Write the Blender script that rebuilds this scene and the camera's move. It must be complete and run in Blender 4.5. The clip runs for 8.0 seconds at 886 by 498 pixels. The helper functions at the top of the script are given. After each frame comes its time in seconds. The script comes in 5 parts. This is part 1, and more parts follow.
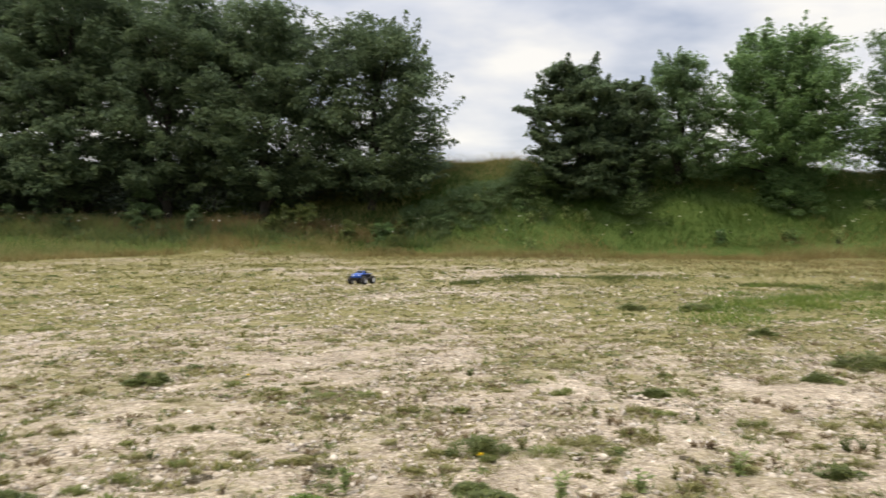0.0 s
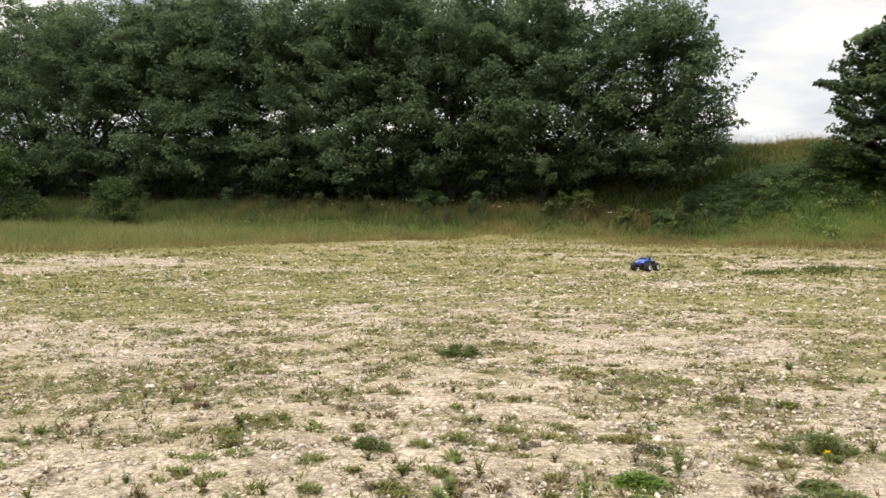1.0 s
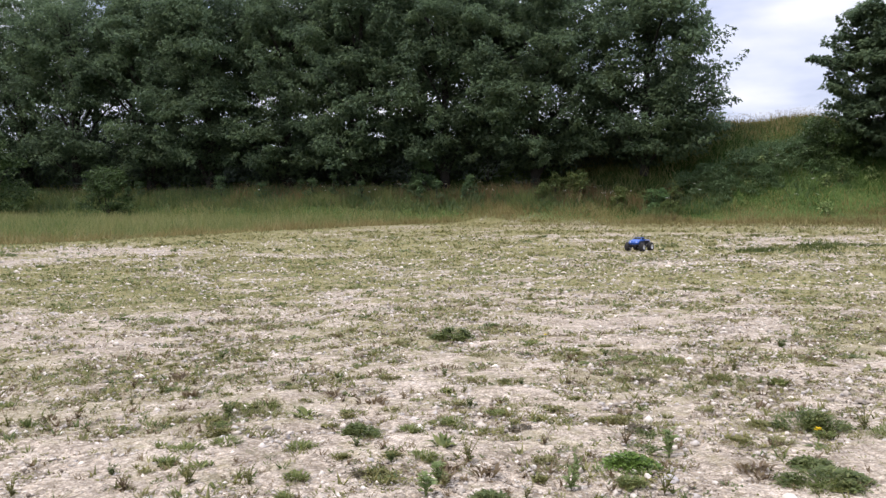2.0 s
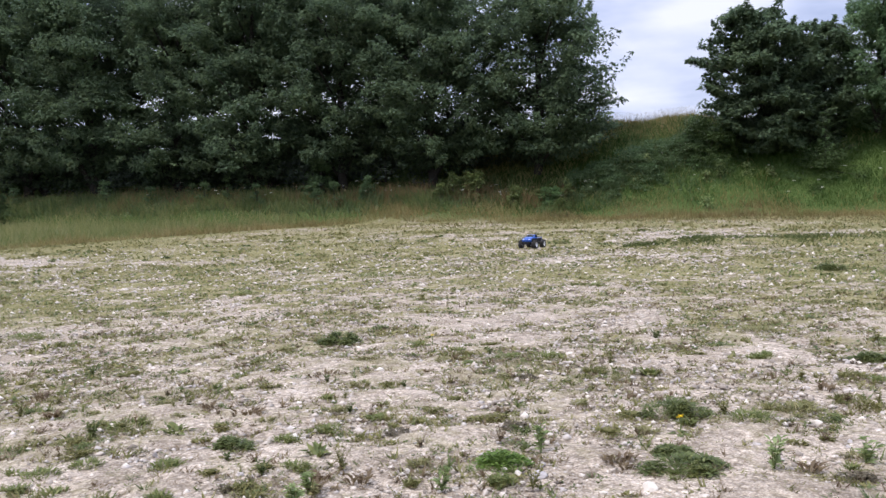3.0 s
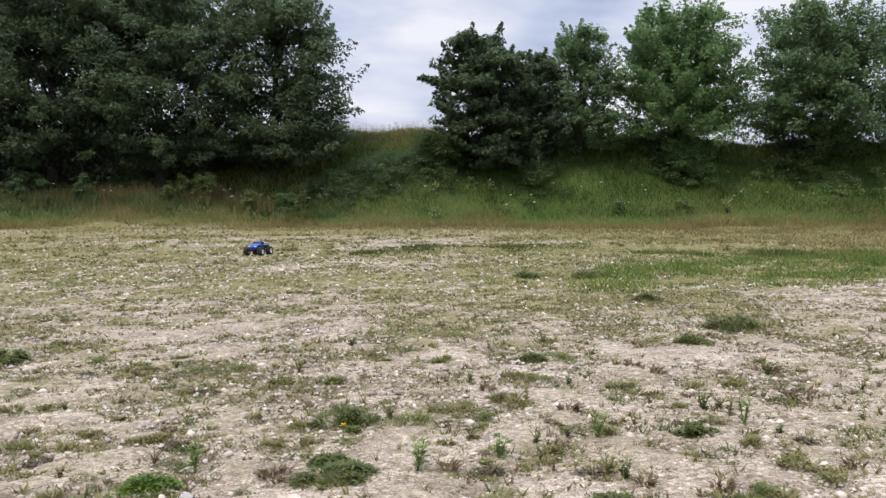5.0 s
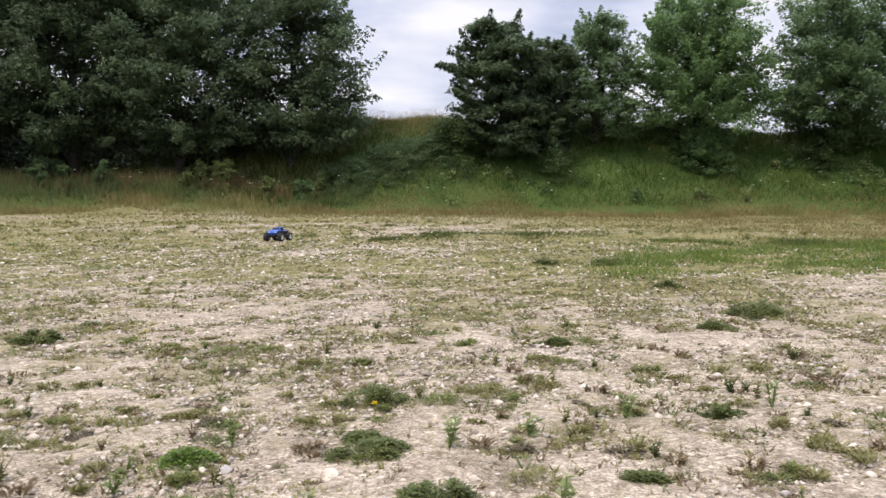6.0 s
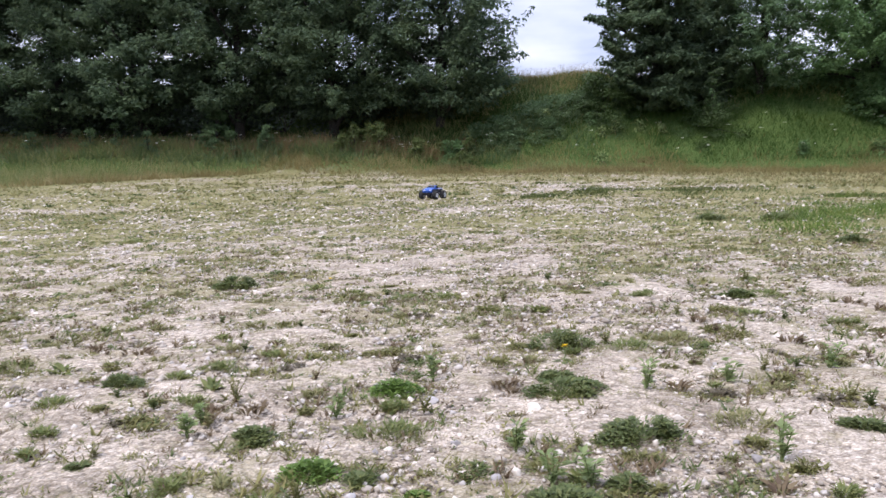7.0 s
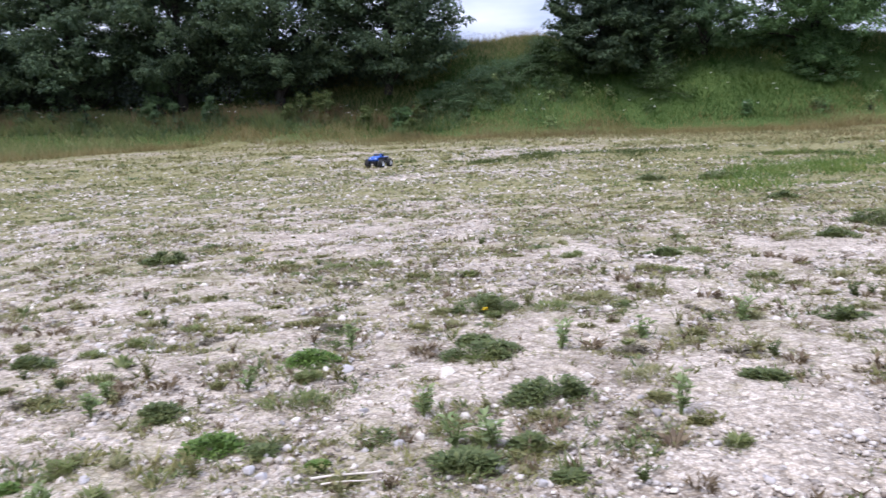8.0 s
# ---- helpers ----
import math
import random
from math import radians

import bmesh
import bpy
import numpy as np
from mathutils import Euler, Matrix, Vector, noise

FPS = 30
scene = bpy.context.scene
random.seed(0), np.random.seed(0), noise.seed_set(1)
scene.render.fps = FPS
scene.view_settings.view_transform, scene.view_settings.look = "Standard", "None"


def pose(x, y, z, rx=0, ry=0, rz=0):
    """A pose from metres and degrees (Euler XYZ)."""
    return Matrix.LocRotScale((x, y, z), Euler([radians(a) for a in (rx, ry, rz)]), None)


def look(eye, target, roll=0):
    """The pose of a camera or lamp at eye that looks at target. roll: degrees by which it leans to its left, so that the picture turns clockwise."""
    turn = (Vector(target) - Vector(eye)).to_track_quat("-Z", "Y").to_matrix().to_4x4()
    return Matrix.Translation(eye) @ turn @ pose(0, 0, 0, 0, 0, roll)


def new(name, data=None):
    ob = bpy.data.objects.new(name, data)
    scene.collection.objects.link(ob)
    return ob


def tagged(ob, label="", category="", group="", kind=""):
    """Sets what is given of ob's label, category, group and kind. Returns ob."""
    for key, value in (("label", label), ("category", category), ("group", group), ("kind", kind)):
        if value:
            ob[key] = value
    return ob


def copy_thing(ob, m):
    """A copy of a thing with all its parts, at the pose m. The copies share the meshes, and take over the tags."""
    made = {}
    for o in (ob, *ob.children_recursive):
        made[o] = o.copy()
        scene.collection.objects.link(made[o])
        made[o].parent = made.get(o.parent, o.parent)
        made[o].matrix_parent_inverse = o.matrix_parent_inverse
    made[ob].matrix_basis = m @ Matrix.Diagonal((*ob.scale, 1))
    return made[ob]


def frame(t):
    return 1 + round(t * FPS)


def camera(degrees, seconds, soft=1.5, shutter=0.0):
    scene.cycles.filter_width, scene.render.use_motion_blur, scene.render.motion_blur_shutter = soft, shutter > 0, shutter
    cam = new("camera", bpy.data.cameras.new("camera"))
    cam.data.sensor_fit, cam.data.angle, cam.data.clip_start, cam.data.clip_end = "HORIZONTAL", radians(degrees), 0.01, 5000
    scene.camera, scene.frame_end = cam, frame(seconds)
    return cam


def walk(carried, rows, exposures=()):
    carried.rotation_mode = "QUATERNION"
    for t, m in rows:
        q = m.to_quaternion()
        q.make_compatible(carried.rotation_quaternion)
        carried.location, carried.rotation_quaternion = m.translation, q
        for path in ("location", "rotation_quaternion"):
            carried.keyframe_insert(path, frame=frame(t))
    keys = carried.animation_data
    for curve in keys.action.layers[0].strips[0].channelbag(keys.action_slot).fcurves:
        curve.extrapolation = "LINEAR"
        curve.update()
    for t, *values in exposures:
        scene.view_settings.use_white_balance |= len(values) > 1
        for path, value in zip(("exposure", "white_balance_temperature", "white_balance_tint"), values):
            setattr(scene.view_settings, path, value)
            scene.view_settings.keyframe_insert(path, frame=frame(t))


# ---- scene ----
cam = camera(60.4, 8.0, soft=1.4, shutter=0.2)
PATH = [
    (0, (-0.014, 0.036, 0.937), (-0.006, 2.036, 0.919), 0.5),
    (0.5, (-0.189, -0.003, 0.917), (-0.635, 1.947, 0.894), 1.3),
    (1, (-0.249, -0.036, 0.899), (-0.928, 1.844, 0.837), 1.1),
    (1.2, (-0.255, -0.027, 0.894), (-0.961, 1.842, 0.819), 0.8),
    (2.3, (-0.193, 0.034, 0.893), (-0.809, 1.934, 0.786), -0.8),
    (2.5, (-0.167, 0.048, 0.895), (-0.719, 1.967, 0.789), -1.0),
    (3, (-0.112, 0.082, 0.899), (-0.534, 2.034, 0.794), -1.2),
    (3.5, (-0.039, 0.104, 0.907), (-0.322, 2.081, 0.803), -1.0),
    (4, (0.059, 0.139, 0.908), (-0.021, 2.134, 0.797), -1.3),
    (4.5, (0.169, 0.13, 0.921), (0.33, 2.122, 0.828), -0.5),
    (4.7, (0.186, 0.131, 0.917), (0.416, 2.116, 0.827), -0.1),
    (5.8, (0.146, 0.096, 0.895), (0.393, 2.077, 0.779), 0.7),
    (6, (0.117, 0.093, 0.887), (0.321, 2.079, 0.763), 0.6),
    (6.5, (0.013, 0.06, 0.877), (0.052, 2.053, 0.716), 0.2),
    (7, (-0.076, 0.032, 0.829), (-0.245, 2.011, 0.601), -0.4),
    (7.5, (-0.059, 0.027, 0.813), (-0.31, 1.99, 0.528), -1.2),
    (8, (0.081, 0.071, 0.813), (0.024, 2.046, 0.5), -1.8),
]
EXPOSURES = [(0.0, 0.72, 8700, 9), (1.2, 0.92, 9100, 9), (2.3, 0.77, 6850, 17), (4.0, 0.68, 6950, 15), (4.7, 0.59, 7300, 13), (6.0, 0.75, 7750, 15), (7.0, 0.84, 6750, 18), (8.0, 0.87, 6350, 19)]
walk(cam, [(t, look(eye, target, roll)) for t, eye, target, roll in PATH], EXPOSURES)

# ---- light ----
world = bpy.data.worlds.new("overcast_sky")
scene.world = world
world.use_nodes = True
SUN_UP, SUN_ROUND = 58.0, 226.0


def build_sky():
    nt = world.node_tree
    nt.nodes.clear()
    n, l = nt.nodes.new, nt.links.new
    out, bg = n("ShaderNodeOutputWorld"), n("ShaderNodeBackground")
    sky = n("ShaderNodeTexSky")
    sky.sky_type, sky.sun_disc = "NISHITA", False
    sky.sun_elevation, sky.sun_rotation = radians(SUN_UP), radians(SUN_ROUND)
    co, sep = n("ShaderNodeTexCoord"), n("ShaderNodeSeparateXYZ")
    l(co.outputs["Generated"], sep.inputs[0])
    # clouds lie on a flat layer: the direction is spread out over it
    up = n("ShaderNodeMath"); up.operation = "MAXIMUM"; up.inputs[1].default_value = 0.0
    l(sep.outputs["Z"], up.inputs[0])
    lift = n("ShaderNodeMath"); lift.operation = "ADD"; lift.inputs[1].default_value = 0.16
    l(up.outputs[0], lift.inputs[0])
    flat = n("ShaderNodeCombineXYZ")
    for k, axis in enumerate("XY"):
        d = n("ShaderNodeMath"); d.operation = "DIVIDE"
        l(sep.outputs[axis], d.inputs[0]); l(lift.outputs[0], d.inputs[1])
        l(d.outputs[0], flat.inputs[k])
    big = n("ShaderNodeTexNoise"); big.inputs["Scale"].default_value = 1.15
    big.inputs["Detail"].default_value, big.inputs["Roughness"].default_value = 5.0, 0.5
    l(flat.outputs[0], big.inputs["Vector"])
    ramp = n("ShaderNodeValToRGB")
    e = ramp.color_ramp.elements
    e[0].position, e[0].color = 0.38, (0.235, 0.31, 0.50, 1)
    e[1].position, e[1].color = 0.60, (0.57, 0.63, 0.755, 1)
    mid = ramp.color_ramp.elements.new(0.48); mid.color = (0.39, 0.465, 0.65, 1)
    l(big.outputs["Fac"], ramp.inputs[0])
    # brighter, thinner cloud towards the horizon
    low = n("ShaderNodeMapRange"); low.inputs["From Min"].default_value, low.inputs["From Max"].default_value = 0.06, 0.26
    low.inputs["To Min"].default_value, low.inputs["To Max"].default_value = 0.42, 0.0
    l(sep.outputs["Z"], low.inputs["Value"])
    white = n("ShaderNodeMixRGB"); white.inputs[2].default_value = (0.555, 0.615, 0.74, 1)
    l(low.outputs[0], white.inputs[0]); l(ramp.outputs[0], white.inputs[1])
    # an overcast sky is brightest overhead
    zen = n("ShaderNodeMapRange"); zen.interpolation_type = "SMOOTHSTEP"
    zen.inputs["From Min"].default_value, zen.inputs["From Max"].default_value = 0.25, 0.95
    zen.inputs["To Min"].default_value, zen.inputs["To Max"].default_value = 1.0, 3.45
    l(sep.outputs["Z"], zen.inputs["Value"])
    lit = n("ShaderNodeVectorMath"); lit.operation = "SCALE"
    l(white.outputs[0], lit.inputs[0]); l(zen.outputs[0], lit.inputs["Scale"])
    dim = n("ShaderNodeMixRGB"); dim.blend_type = "MULTIPLY"; dim.inputs[0].default_value = 1
    dim.inputs[2].default_value = (0.1, 0.1, 0.1, 1)
    l(sky.outputs[0], dim.inputs[1])
    mix = n("ShaderNodeMixRGB"); mix.inputs[0].default_value = 0.88
    l(dim.outputs[0], mix.inputs[1]); l(lit.outputs[0], mix.inputs[2])
    l(mix.outputs[0], bg.inputs["Color"]); bg.inputs["Strength"].default_value = 1.0
    l(bg.outputs[0], out.inputs[0])


build_sky()
sun = new("sun", bpy.data.lights.new("sun", "SUN"))
sun.data.energy, sun.data.angle, sun.data.color = 1.5, radians(11), (1.0, 0.96, 0.9)
sun_way = Vector((math.sin(radians(SUN_ROUND)) * math.cos(radians(SUN_UP)), math.cos(radians(SUN_ROUND)) * math.cos(radians(SUN_UP)), math.sin(radians(SUN_UP))))
sun.matrix_world = look(sun_way * 50, (0, 0, 0))


# ---- materials ----
def material(name, rough=0.8, spec=0.3):
    m = bpy.data.materials.new(name)
    m.use_nodes = True
    b = m.node_tree.nodes["Principled BSDF"]
    b.inputs["Roughness"].default_value, b.inputs["Specular IOR Level"].default_value = rough, spec
    return m, m.node_tree, b


def ramp_node(nt, stops):
    r = nt.nodes.new("ShaderNodeValToRGB")
    e = r.color_ramp.elements
    for k, (p, c) in enumerate(stops):
        el = e[k] if k < 2 else e.new(p)
        el.position, el.color = p, (*c, 1)
    return r


def noise_node(nt, vec, scale, detail=4.0, rough=0.55):
    t = nt.nodes.new("ShaderNodeTexNoise")
    t.inputs["Scale"].default_value, t.inputs["Detail"].default_value, t.inputs["Roughness"].default_value = scale, detail, rough
    nt.links.new(vec, t.inputs["Vector"])
    return t


def plain(name, colour, rough=0.6, metal=0.0, vary=0.15, scale=20.0, bump=0.0):
    """A surface of one colour with fine grain and blotches."""
    m, nt, b = material(name, rough)
    b.inputs["Metallic"].default_value = metal
    co = nt.nodes.new("ShaderNodeTexCoord")
    t = noise_node(nt, co.outputs["Object"], scale)
    lo, hi = [tuple(min(1, c * f) for c in colour) for f in (1 - vary, 1 + vary)]
    r = ramp_node(nt, [(0.3, lo), (0.7, hi)])
    nt.links.new(t.outputs["Fac"], r.inputs[0])
    nt.links.new(r.outputs[0], b.inputs["Base Color"])
    if bump:
        bp = nt.nodes.new("ShaderNodeBump")
        bp.inputs["Strength"].default_value, bp.inputs["Distance"].default_value = bump, 0.01
        nt.links.new(t.outputs["Fac"], bp.inputs["Height"])
        nt.links.new(bp.outputs[0], b.inputs["Normal"])
    return m


def leafy(name, stops, rough=0.55, through_light=0.35, patch=0.5, spec=0.25):
    """Leaves: the colour varies from leaf to leaf and slowly over the plant; some light passes through."""
    m, nt, b = material(name, rough, spec)
    geo, co = nt.nodes.new("ShaderNodeNewGeometry"), nt.nodes.new("ShaderNodeTexCoord")
    slow = noise_node(nt, co.outputs["Object"], patch, 2.0)
    mix = nt.nodes.new("ShaderNodeMath"); mix.operation = "MULTIPLY_ADD"
    mix.inputs[1].default_value = 0.55
    nt.links.new(geo.outputs["Random Per Island"], mix.inputs[0])
    half = nt.nodes.new("ShaderNodeMath"); half.operation = "MULTIPLY_ADD"
    half.inputs[1].default_value, half.inputs[2].default_value = 1.1, -0.33
    nt.links.new(slow.outputs["Fac"], half.inputs[0])
    nt.links.new(half.outputs[0], mix.inputs[2])
    r = ramp_node(nt, stops)
    nt.links.new(mix.outputs[0], r.inputs[0])
    nt.links.new(r.outputs[0], b.inputs["Base Color"])
    tr = nt.nodes.new("ShaderNodeBsdfTranslucent")
    nt.links.new(r.outputs[0], tr.inputs["Color"])
    sh = nt.nodes.new("ShaderNodeMixShader"); sh.inputs[0].default_value = through_light
    nt.links.new(b.outputs[0], sh.inputs[1]); nt.links.new(tr.outputs[0], sh.inputs[2])
    nt.links.new(sh.outputs[0], nt.nodes["Material Output"].inputs["Surface"])
    return m


def ground_material():
    """Chalky gravel, thin turf and rough grassland, by the sheet's own cover values."""
    m, nt, b = material("chalk_gravel_and_turf", 0.95, 0.15)
    l = nt.links.new
    co, at = nt.nodes.new("ShaderNodeTexCoord"), nt.nodes.new("ShaderNodeAttribute")
    at.attribute_name = "cover"
    sep = nt.nodes.new("ShaderNodeSeparateColor")
    l(at.outputs["Color"], sep.inputs[0])
    P = co.outputs["Object"]
    # gravel: crumbs of chalk, coloured darker and browner in the gaps between them
    cells = nt.nodes.new("ShaderNodeTexVoronoi"); cells.inputs["Scale"].default_value = 42
    l(P, cells.inputs["Vector"])
    bits = nt.nodes.new("ShaderNodeTexVoronoi"); bits.inputs["Scale"].default_value = 110
    l(P, bits.inputs["Vector"])
    dust, wide = noise_node(nt, P, 3.0, 6.0, 0.65), noise_node(nt, P, 0.55, 4.0)
    chalk = ramp_node(nt, [(0.30, (0.315, 0.270, 0.214)), (0.70, (0.61, 0.546, 0.46)), (0.5, (0.48, 0.424, 0.347))])
    l(dust.outputs["Fac"], chalk.inputs[0])
    cell_ramp = ramp_node(nt, [(0.12, (1.12, 1.12, 1.14)), (0.72, (0.6, 0.56, 0.5))])
    l(cells.outputs["Distance"], cell_ramp.inputs[0])
    m1 = nt.nodes.new("ShaderNodeMixRGB"); m1.blend_type = "MULTIPLY"; m1.inputs[0].default_value = 0.55
    # every crumb has its own tone
    tone = nt.nodes.new("ShaderNodeSeparateColor")
    l(cells.outputs["Color"], tone.inputs[0])
    tones = ramp_node(nt, [(0.0, (0.62, 0.60, 0.58)), (1.0, (1.24, 1.23, 1.22)), (0.3, (0.88, 0.87, 0.86)), (0.7, (1.02, 1.01, 1.0))])
    l(tone.outputs[0], tones.inputs[0])
    m0 = nt.nodes.new("ShaderNodeMixRGB"); m0.blend_type = "MULTIPLY"; m0.inputs[0].default_value = 1.0
    l(chalk.outputs[0], m0.inputs[1]); l(tones.outputs[0], m0.inputs[2])
    l(m0.outputs[0], m1.inputs[1]); l(cell_ramp.outputs[0], m1.inputs[2])
    gaps = ramp_node(nt, [(0.25, (1.08, 1.08, 1.08)), (0.62, (0.52, 0.48, 0.44))])
    l(bits.outputs["Distance"], gaps.inputs[0])
    mg = nt.nodes.new("ShaderNodeMixRGB"); mg.blend_type = "MULTIPLY"; mg.inputs[0].default_value = 0.7
    l(m1.outputs[0], mg.inputs[1]); l(gaps.outputs[0], mg.inputs[2])
    # thin turf and moss
    turfn = noise_node(nt, P, 9.0, 5.0, 0.7)
    turf = ramp_node(nt, [(0.3, (0.092, 0.088, 0.032)), (0.72, (0.275, 0.24, 0.115)), (0.5, (0.178, 0.163, 0.066))])
    l(turfn.outputs["Fac"], turf.inputs[0])
    fine = noise_node(nt, P, 6.5, 8.0, 0.72)
    mask = nt.nodes.new("ShaderNodeMath"); mask.operation = "ADD"
    l(sep.outputs["Red"], mask.inputs[0])
    jit = nt.nodes.new("ShaderNodeMath"); jit.operation = "MULTIPLY_ADD"
    jit.inputs[1].default_value, jit.inputs[2].default_value = 2.6, -1.3
    l(fine.outputs["Fac"], jit.inputs[0]); l(jit.outputs[0], mask.inputs[1])
    edge = nt.nodes.new("ShaderNodeMapRange"); edge.inputs["From Min"].default_value, edge.inputs["From Max"].default_value = 0.46, 0.74
    l(mask.outputs[0], edge.inputs["Value"])
    film = nt.nodes.new("ShaderNodeMath"); film.operation = "MULTIPLY"
    l(edge.outputs[0], film.inputs[0]); l(sep.outputs["Blue"], film.inputs[1])
    m2 = nt.nodes.new("ShaderNodeMixRGB")
    l(film.outputs[0], m2.inputs[0]); l(mg.outputs[0], m2.inputs[1]); l(turf.outputs[0], m2.inputs[2])
    # rough grassland soil and thatch
    thatch = ramp_node(nt, [(0.3, (0.036, 0.07, 0.017)), (0.75, (0.085, 0.12, 0.032))])
    l(turfn.outputs["Fac"], thatch.inputs[0])
    m3 = nt.nodes.new("ShaderNodeMixRGB")
    l(sep.outputs["Green"], m3.inputs[0]); l(m2.outputs[0], m3.inputs[1]); l(thatch.outputs[0], m3.inputs[2])
    l(m3.outputs[0], b.inputs["Base Color"])
    h = nt.nodes.new("ShaderNodeMath"); h.operation = "SUBTRACT"
    l(turfn.outputs["Fac"], h.inputs[0]); l(cells.outputs["Distance"], h.inputs[1])
    h2 = nt.nodes.new("ShaderNodeMath"); h2.operation = "MULTIPLY_ADD"; h2.inputs[1].default_value = -0.4
    l(bits.outputs["Distance"], h2.inputs[0]); l(h.outputs[0], h2.inputs[2])
    bump = nt.nodes.new("ShaderNodeBump"); bump.inputs["Strength"].default_value, bump.inputs["Distance"].default_value = 0.9, 0.016
    l(h2.outputs[0], bump.inputs["Height"]); l(bump.outputs[0], b.inputs["Normal"])
    return m


def stone_material(name, stops):
    m, nt, b = material(name, 0.9, 0.2)
    geo, co, info = nt.nodes.new("ShaderNodeNewGeometry"), nt.nodes.new("ShaderNodeTexCoord"), nt.nodes.new("ShaderNodeObjectInfo")
    add = nt.nodes.new("ShaderNodeMath"); add.operation = "ADD"
    nt.links.new(geo.outputs["Random Per Island"], add.inputs[0]); nt.links.new(info.outputs["Random"], add.inputs[1])
    fr = nt.nodes.new("ShaderNodeMath"); fr.operation = "FRACT"
    nt.links.new(add.outputs[0], fr.inputs[0])
    r = ramp_node(nt, stops)
    nt.links.new(fr.outputs[0], r.inputs[0])
    t = noise_node(nt, co.outputs["Object"], 60.0, 4.0)
    mul = nt.nodes.new("ShaderNodeMixRGB"); mul.blend_type = "MULTIPLY"; mul.inputs[0].default_value = 0.5
    g = ramp_node(nt, [(0.3, (0.62, 0.6, 0.56)), (0.62, (1, 1, 1))])
    nt.links.new(t.outputs["Fac"], g.inputs[0])
    nt.links.new(r.outputs[0], mul.inputs[1]); nt.links.new(g.outputs[0], mul.inputs[2])
    nt.links.new(mul.outputs[0], b.inputs["Base Color"])
    bp = nt.nodes.new("ShaderNodeBump"); bp.inputs["Strength"].default_value, bp.inputs["Distance"].default_value = 0.5, 0.004
    nt.links.new(t.outputs["Fac"], bp.inputs["Height"]); nt.links.new(bp.outputs[0], b.inputs["Normal"])
    return m


GROUND = ground_material()
STONE = stone_material("chalk_and_flint", [(0.0, (0.20, 0.17, 0.14)), (1.0, (0.66, 0.59, 0.50)), (0.2, (0.33, 0.29, 0.24)), (0.5, (0.50, 0.44, 0.37)), (0.72, (0.37, 0.34, 0.31))])
WHITE_STONE = stone_material("white_chalk", [(0.0, (0.44, 0.395, 0.335)), (1.0, (0.65, 0.595, 0.515))])
GREY_STONE = stone_material("grey_flint", [(0.0, (0.24, 0.222, 0.21)), (1.0, (0.40, 0.375, 0.355))])
DIRT = stone_material("dirt_crumb", [(0.0, (0.10, 0.08, 0.06)), (1.0, (0.30, 0.25, 0.20)), (0.5, (0.18, 0.145, 0.11))])
SYCAMORE = leafy("sycamore_leaf", [(0.1, (0.06, 0.087, 0.058)), (0.9, (0.15, 0.204, 0.106)), (0.5, (0.097, 0.145, 0.081))], 0.62, through_light=0.54, spec=0.14)
# undergrowth leaves: the shade under the trees is put into their dark colour
SHADE_LEAF = leafy("shade_dark_leaf", [(0.1, (0.045, 0.06, 0.05)), (0.9, (0.09, 0.12, 0.085))], 0.65, through_light=0.25, spec=0.12)
FRESH = leafy("fresh_maple_leaf", [(0.1, (0.08, 0.145, 0.062)), (0.9, (0.205, 0.32, 0.13)), (0.5, (0.135, 0.23, 0.095))], through_light=0.55)
MIDLEAF = leafy("mid_green_leaf", [(0.1, (0.068, 0.116, 0.06)), (0.9, (0.172, 0.258, 0.124)), (0.5, (0.115, 0.188, 0.088))], through_light=0.54)
PALEMAPLE = leafy("pale_maple_leaf", [(0.1, (0.085, 0.145, 0.072)), (0.9, (0.205, 0.30, 0.15)), (0.5, (0.14, 0.22, 0.11))], through_light=0.55)
SHRUB = leafy("shrub_leaf", [(0.1, (0.035, 0.06, 0.022)), (0.9, (0.10, 0.15, 0.05)), (0.5, (0.06, 0.10, 0.035))])
BRAMBLE = leafy("bramble_leaf", [(0.1, (0.06, 0.11, 0.05)), (0.9, (0.155, 0.215, 0.10)), (0.5, (0.10, 0.16, 0.072))], through_light=0.42)
HERB = leafy("dark_herb", [(0.1, (0.055, 0.095, 0.04)), (0.9, (0.18, 0.19, 0.085)), (0.5, (0.105, 0.15, 0.06))], patch=0.6)
TALLHERB = leafy("tall_herb", [(0.1, (0.08, 0.13, 0.045)), (0.9, (0.24, 0.27, 0.10)), (0.5, (0.15, 0.195, 0.07))], patch=0.6, through_light=0.45)
BANKGRASS = leafy("bank_grass", [(0.05, (0.02, 0.056, 0.011)), (0.95, (0.098, 0.132, 0.03)), (0.5, (0.042, 0.095, 0.018))], patch=0.6, through_light=0.42, spec=0.12)
RIDGEGRASS = leafy("ridge_blade", [(0.05, (0.042, 0.064, 0.018)), (0.95, (0.14, 0.15, 0.045)), (0.5, (0.078, 0.105, 0.028))], patch=1.2)
LAWN = leafy("lawn_blade", [(0.05, (0.05, 0.095, 0.018)), (0.95, (0.21, 0.24, 0.06)), (0.5, (0.10, 0.165, 0.033))], patch=1.2, through_light=0.45)
VERGEGRASS = leafy("verge_grass", [(0.05, (0.075, 0.125, 0.04)), (0.95, (0.33, 0.28, 0.135)), (0.5, (0.19, 0.205, 0.072))], patch=0.3, through_light=0.45)
DRYGRASS = leafy("dry_grass", [(0.1, (0.09, 0.085, 0.03)), (0.9, (0.27, 0.205, 0.095)), (0.5, (0.175, 0.145, 0.06))], patch=0.5)
